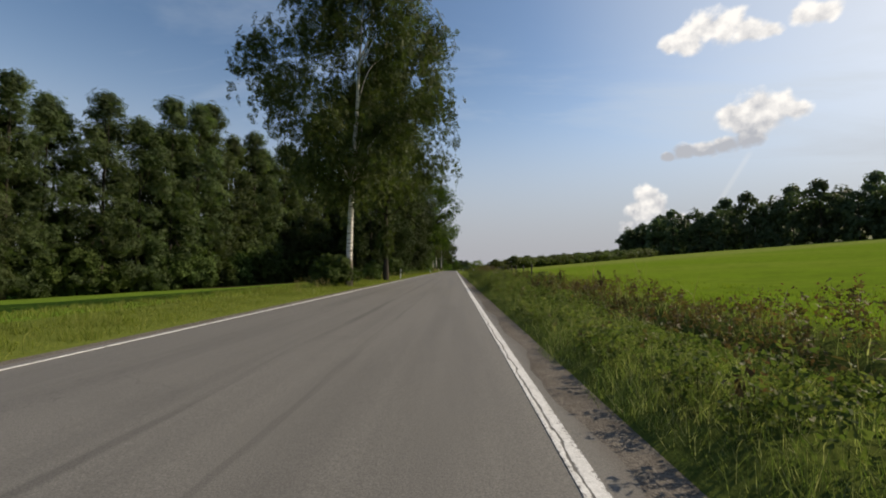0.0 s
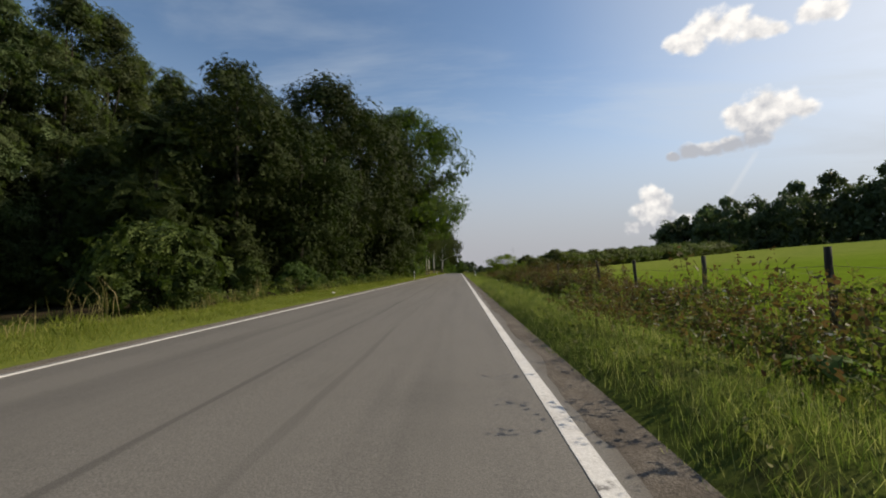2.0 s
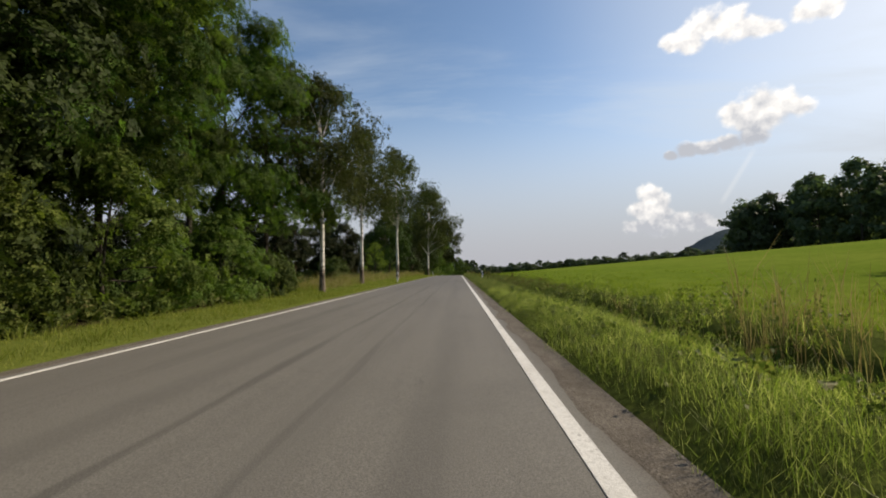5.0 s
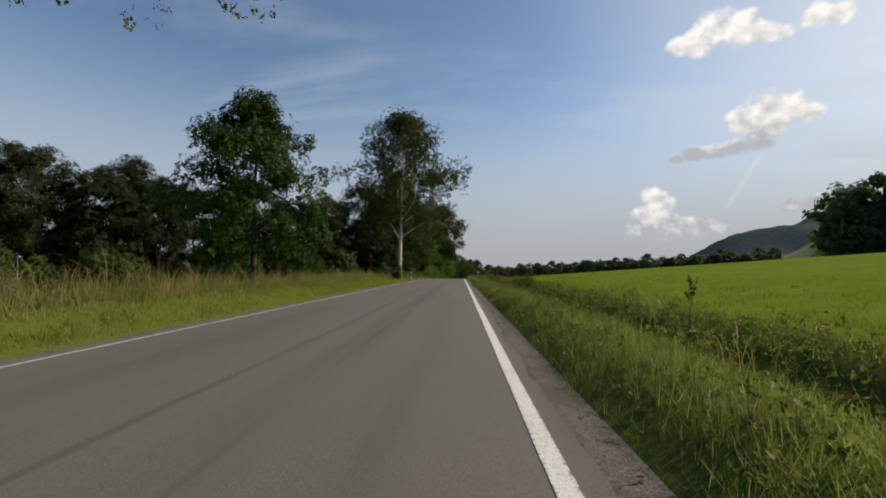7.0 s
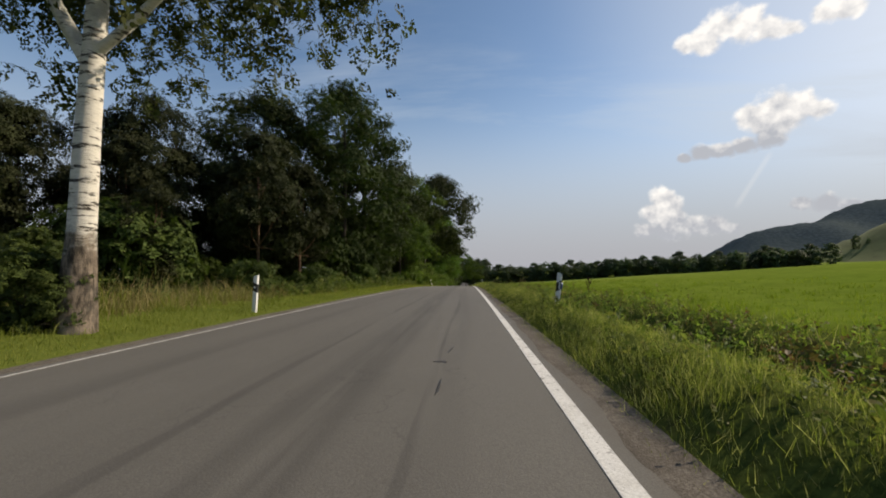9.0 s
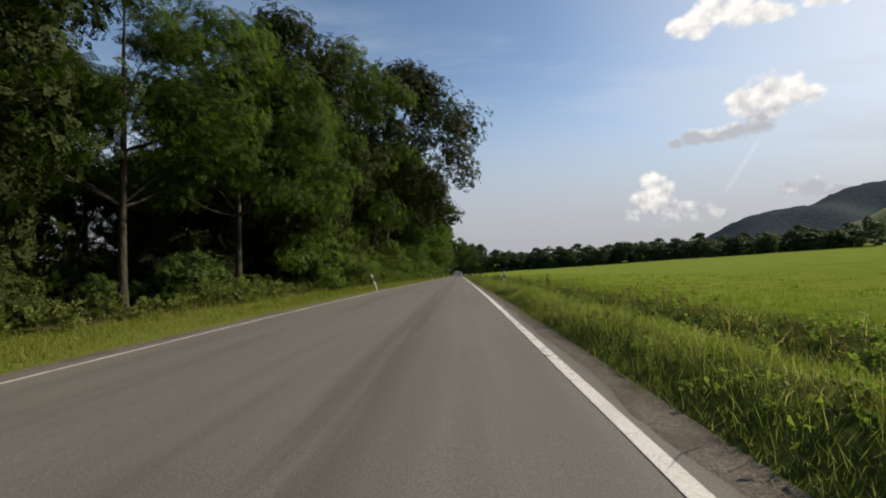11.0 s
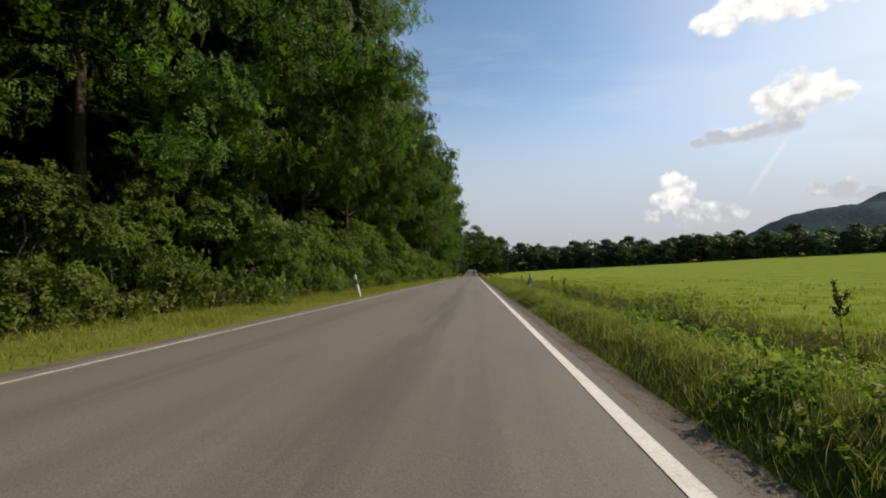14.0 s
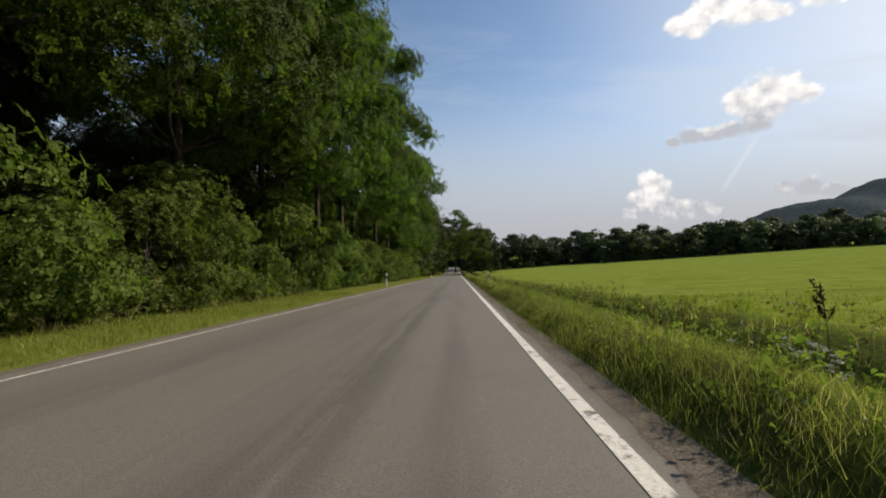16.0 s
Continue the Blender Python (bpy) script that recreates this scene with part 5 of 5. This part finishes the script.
# ------------------------------------------------------------ small things on the road
def scar(x, y, lx, ly, seed):
    r = np.random.default_rng(seed)
    n = 18
    a = np.linspace(0, 2 * np.pi, n, endpoint=False)
    rr = 1 + r.normal(size=n) * 0.22
    bm = bmesh.new()
    ring = [bm.verts.new((lx * rr[i] * math.cos(a[i]), ly * rr[i] * math.sin(a[i]), 0)) for i in range(n)]
    face = bm.faces.new(ring)
    top = bmesh.ops.extrude_face_region(bm, geom=[face])
    for g in top["geom"]:
        if isinstance(g, bmesh.types.BMVert):
            g.co.z += 0.005
            g.co.x *= 0.94
            g.co.y *= 0.94
    ob = tagged(new("tar_patch", bm_mesh("tar_patch", bm, SCAR)), "ragged dark tar patch in the worn asphalt", "road patch", "tar patches")
    ob.matrix_basis = pose(x, y, float(road_z(y)) + float(np.interp(x, HALF, CROWN)) + 0.0005, 0, 0, r.uniform(-12, 12))
    return ob


for k, (x, y, lx, ly) in enumerate([(-1.75, 140.6, 0.3, 0.05), (-1.6, 140.2, 0.42, 0.04), (-1.2, 141.6, 0.14, 0.05), (-0.85, 141.9, 0.24, 0.05), (-0.75, 142.6, 0.2, 0.04), (-0.95, 140.1, 0.12, 0.03),
                                    (-0.45, 139.7, 0.06, 0.03), (-1.45, 141.0, 0.16, 0.05), (-1.08, 184.7, 0.06, 0.04), (-0.99, 185.4, 0.012, 0.2), (-1.03, 183.7, 0.012, 0.26), (0.02, 139.4, 0.1, 0.05)]):
    scar(x, y, lx, ly, 500 + k)

cover_ob = tagged(new("valve_cover"), "small oval cast-iron valve cover set in the asphalt", "cover")
cover_ob.matrix_basis = pose(-2.55, 246.19, float(road_z(246.19)) + 0.027)
bm = bmesh.new()
bmesh.ops.create_cone(bm, segments=24, cap_ends=True, radius1=0.068, radius2=0.064, depth=0.012)
part("rim", bm_mesh("rim", bm, IRON), cover_ob)
bm = bmesh.new()
bmesh.ops.create_cone(bm, segments=24, cap_ends=True, radius1=0.052, radius2=0.05, depth=0.016)
part("lid", bm_mesh("lid", bm, SCAR), cover_ob, "black iron lid")

stake = tagged(new("metal_stake"), "thin grey galvanised stake at the wood's edge", "stake")
v, f = tube([(0, 0, -0.3), (0.01, 0, 0.5), (0.02, 0, 1.0), (0.035, 0.01, 1.55)], [0.024] * 4, 8)
part("shaft", grid_mesh("shaft", v, f, plain("galvanised", (0.3, 0.31, 0.31), 0.5, 0.4, 0.7), True), stake)
v, f = tube([(0.035, 0.01, 1.54), (0.036, 0.01, 1.57)], [0.028, 0.02], 8)
part("cap", grid_mesh("cap", v, f, POST_BLACK, True), stake)
stake.matrix_basis = pose(-8.0, 250.44, on_ground(-8.0, 250.44))

bm = bmesh.new()
bmesh.ops.create_grid(bm, x_segments=5, y_segments=4, size=0.07)
for vert in bm.verts:
    vert.co.z = 0.03 * math.sin(vert.co.x * 40) * math.cos(vert.co.y * 33) + 0.04
bmesh.ops.solidify(bm, geom=bm.faces[:], thickness=0.002)
litter = tagged(new("paper_litter", bm_mesh("paper_litter", bm, PAPER)), "crumpled scrap of white paper in the verge grass", "litter")
litter.matrix_basis = pose(-6.2, 58.6, on_ground(-6.2, 58.6) + 0.08)


def umbels(seed, x, y, n, spread):
    """White flower heads on thin stalks."""
    r = np.random.default_rng(seed)
    stalks, heads = [], []
    for _ in range(n):
        px, py = x + r.normal() * spread[0], y + r.normal() * spread[1]
        z0, h = on_ground(px, py), r.uniform(0.45, 0.75)
        top = np.array([px + r.normal() * 0.04, py + r.normal() * 0.04, z0 + h])
        stalks.append(tube([(px, py, z0 - 0.02), tuple(top)], [0.004, 0.003], 4))
        k = 46
        a, rad = r.uniform(0, 2 * np.pi, k), 0.055 * np.sqrt(r.uniform(0, 1, k))
        at = top + np.stack([rad * np.cos(a), rad * np.sin(a), 0.01 - rad * 0.2 + r.normal(size=k) * 0.004], -1)
        heads.append(leaves(r, at, 0.02, -0.2, 0.3, 0.9))
    ob = tagged(new("white_flowers"), "patch of white yarrow flowers in the ditch", "flowers", kind="stuff")
    part("stalks", grid_mesh("stalks", *join(stalks), WEED), ob)
    part("blossoms", grid_mesh("blossoms", *join(heads), PETAL), ob, "white flower heads")
    return ob


umbels(401, 3.0, 315.6, 22, (0.2, 0.35))
umbels(402, 3.9, 50.0, 46, (0.55, 3.6))
umbels(403, 3.4, 79.5, 14, (0.6, 1.6))


def dock(seed):
    """Dried dock: a stiff stalk with side branches and rusty seed clusters."""
    r = np.random.default_rng(seed)
    ob = tagged(new("dock_plant"), "dried brown dock stalk standing above the ditch grass", "weed", "dock stalks")
    h = r.uniform(0.95, 1.2)
    sway = r.normal(size=2) * 0.06
    stem = np.stack([sway[0] * np.linspace(0, 1, 6) ** 2, sway[1] * np.linspace(0, 1, 6) ** 2, np.linspace(-0.1, h, 6)], -1)
    wood_parts = [tube(stem, np.linspace(0.008, 0.003, 6), 5)]
    lines = [(stem[3], stem[5])]
    for k in range(6):
        z = r.uniform(0.4, 0.8) * h
        a = r.uniform(0, 2 * math.pi)
        s0 = np.array([sway[0] * (z / h) ** 2, sway[1] * (z / h) ** 2, z])
        e = s0 + np.array([math.cos(a) * 0.12, math.sin(a) * 0.12, r.uniform(0.18, 0.34)])
        wood_parts.append(tube([s0, (s0 + e) / 2 + np.array([math.cos(a), math.sin(a), -0.4]) * 0.02, e], [0.004, 0.003, 0.002], 4))
        lines.append((s0 * 0.7 + e * 0.3, e))
    part("stalk", grid_mesh("stalk", *join(wood_parts), SEED, True), ob)
    for p, q in lines:
        u = r.uniform(0, 1, (55, 1))
        at = (np.asarray(p) + (np.asarray(q) - np.asarray(p)) * u + r.normal(size=(55, 3)) * 0.012)
        tagged(part("seed_head", grid_mesh("seed_head", *leaves(r, at, 0.03, 0.2, 0.4, 0.8), SEED), ob), kind="stuff")
    return ob


SEED = plain("dry_seed", (0.09, 0.05, 0.03), 0.85, 0.1, 0, 40, 0.4)
DOCKS = [dock(s) for s in (61, 62, 63)]
for k, (x, y) in enumerate([(4.2, 296.7), (4.2, 316.5), (4.2, 240.2), (4.2, 269.6), (4.2, 270.9), (4.3, 153.1), (4.3, 196.8), (4.2, 140.4), (4.1, 249.8), (4.5, 27.0), (4.6, 18.5), (4.3, 12.6), (4.5, 301.5), (4.4, 279.0)]):
    m = pose(x, y, on_ground(x, y, -0.02), rnd.uniform(-5, 5), rnd.uniform(-5, 5), rnd.uniform(0, 360))
    ob = DOCKS[k] if k < 3 else copy_thing(DOCKS[k % 3], m)
    ob.matrix_basis = m


def burdock(seed):
    """Rosette of big soft leaves, each arching out on its own stalk."""
    r = np.random.default_rng(seed)
    ob = tagged(new("burdock_plant"), "leafy burdock with broad pale-green leaves in the verge grass", "plant")
    for k in range(9):
        a = k * 2.4 + r.uniform(-0.3, 0.3)
        reach, rise, size = r.uniform(0.10, 0.26), r.uniform(0.16, 0.38), r.uniform(0.16, 0.26)
        out = np.array([math.cos(a), math.sin(a), 0.0])
        side = np.array([-math.sin(a), math.cos(a), 0.0])
        end = out * reach + np.array([0, 0, rise])
        pieces = [tube([np.array([0, 0, -0.03]), out * reach * 0.4 + np.array([0, 0, rise * 0.7]), end], [0.009, 0.007, 0.005], 5)]
        tip = r.uniform(-0.5, 0.25)
        v = []
        for i in range(7):
            u = i / 6
            mid = end + out * size * (u - 0.12) + np.array([0, 0, size * (tip * u - 0.35 * u * u)])
            half = size * 0.42 * math.sin(math.pi * (0.16 + 0.84 * u) ** 0.7) * (1 + 0.14 * math.sin(9 * u + k))
            for s in (-1.0, -0.5, 0.0, 0.5, 1.0):
                v.append(mid + side * half * s + np.array([0, 0, half * (0.35 * abs(s) - 0.2 * s * s) + 0.012 * math.sin(14 * u + 5 * s)]))
        f = [[j * 5 + i, j * 5 + i + 1, (j + 1) * 5 + i + 1, (j + 1) * 5 + i] for j in range(6) for i in range(4)]
        pieces.append((np.array(v), np.array(f)))
        part("leaf", grid_mesh("leaf", *join(pieces), BROAD, True), ob)
    return ob


BROAD = leafy("burdock_leaves", [(0.070, 0.115, 0.035), (0.095, 0.150, 0.040), (0.13, 0.185, 0.055)], 0.35, 0.8, patch=0.8)
FIRST = burdock(71)
for k, (x, y, s) in enumerate([(1.75, 22.75, 1.0), (1.95, 23.9, 0.8), (1.55, 24.6, 0.7), (2.2, 25.6, 0.9), (1.9, 262.0, 0.9), (2.2, 45.0, 0.9)]):
    m = pose(x, y, on_ground(x, y, 0.0), 0, 0, 70 * k) @ Matrix.Scale(s, 4)
    ob = FIRST if k == 0 else copy_thing(FIRST, m)
    ob.matrix_basis = m
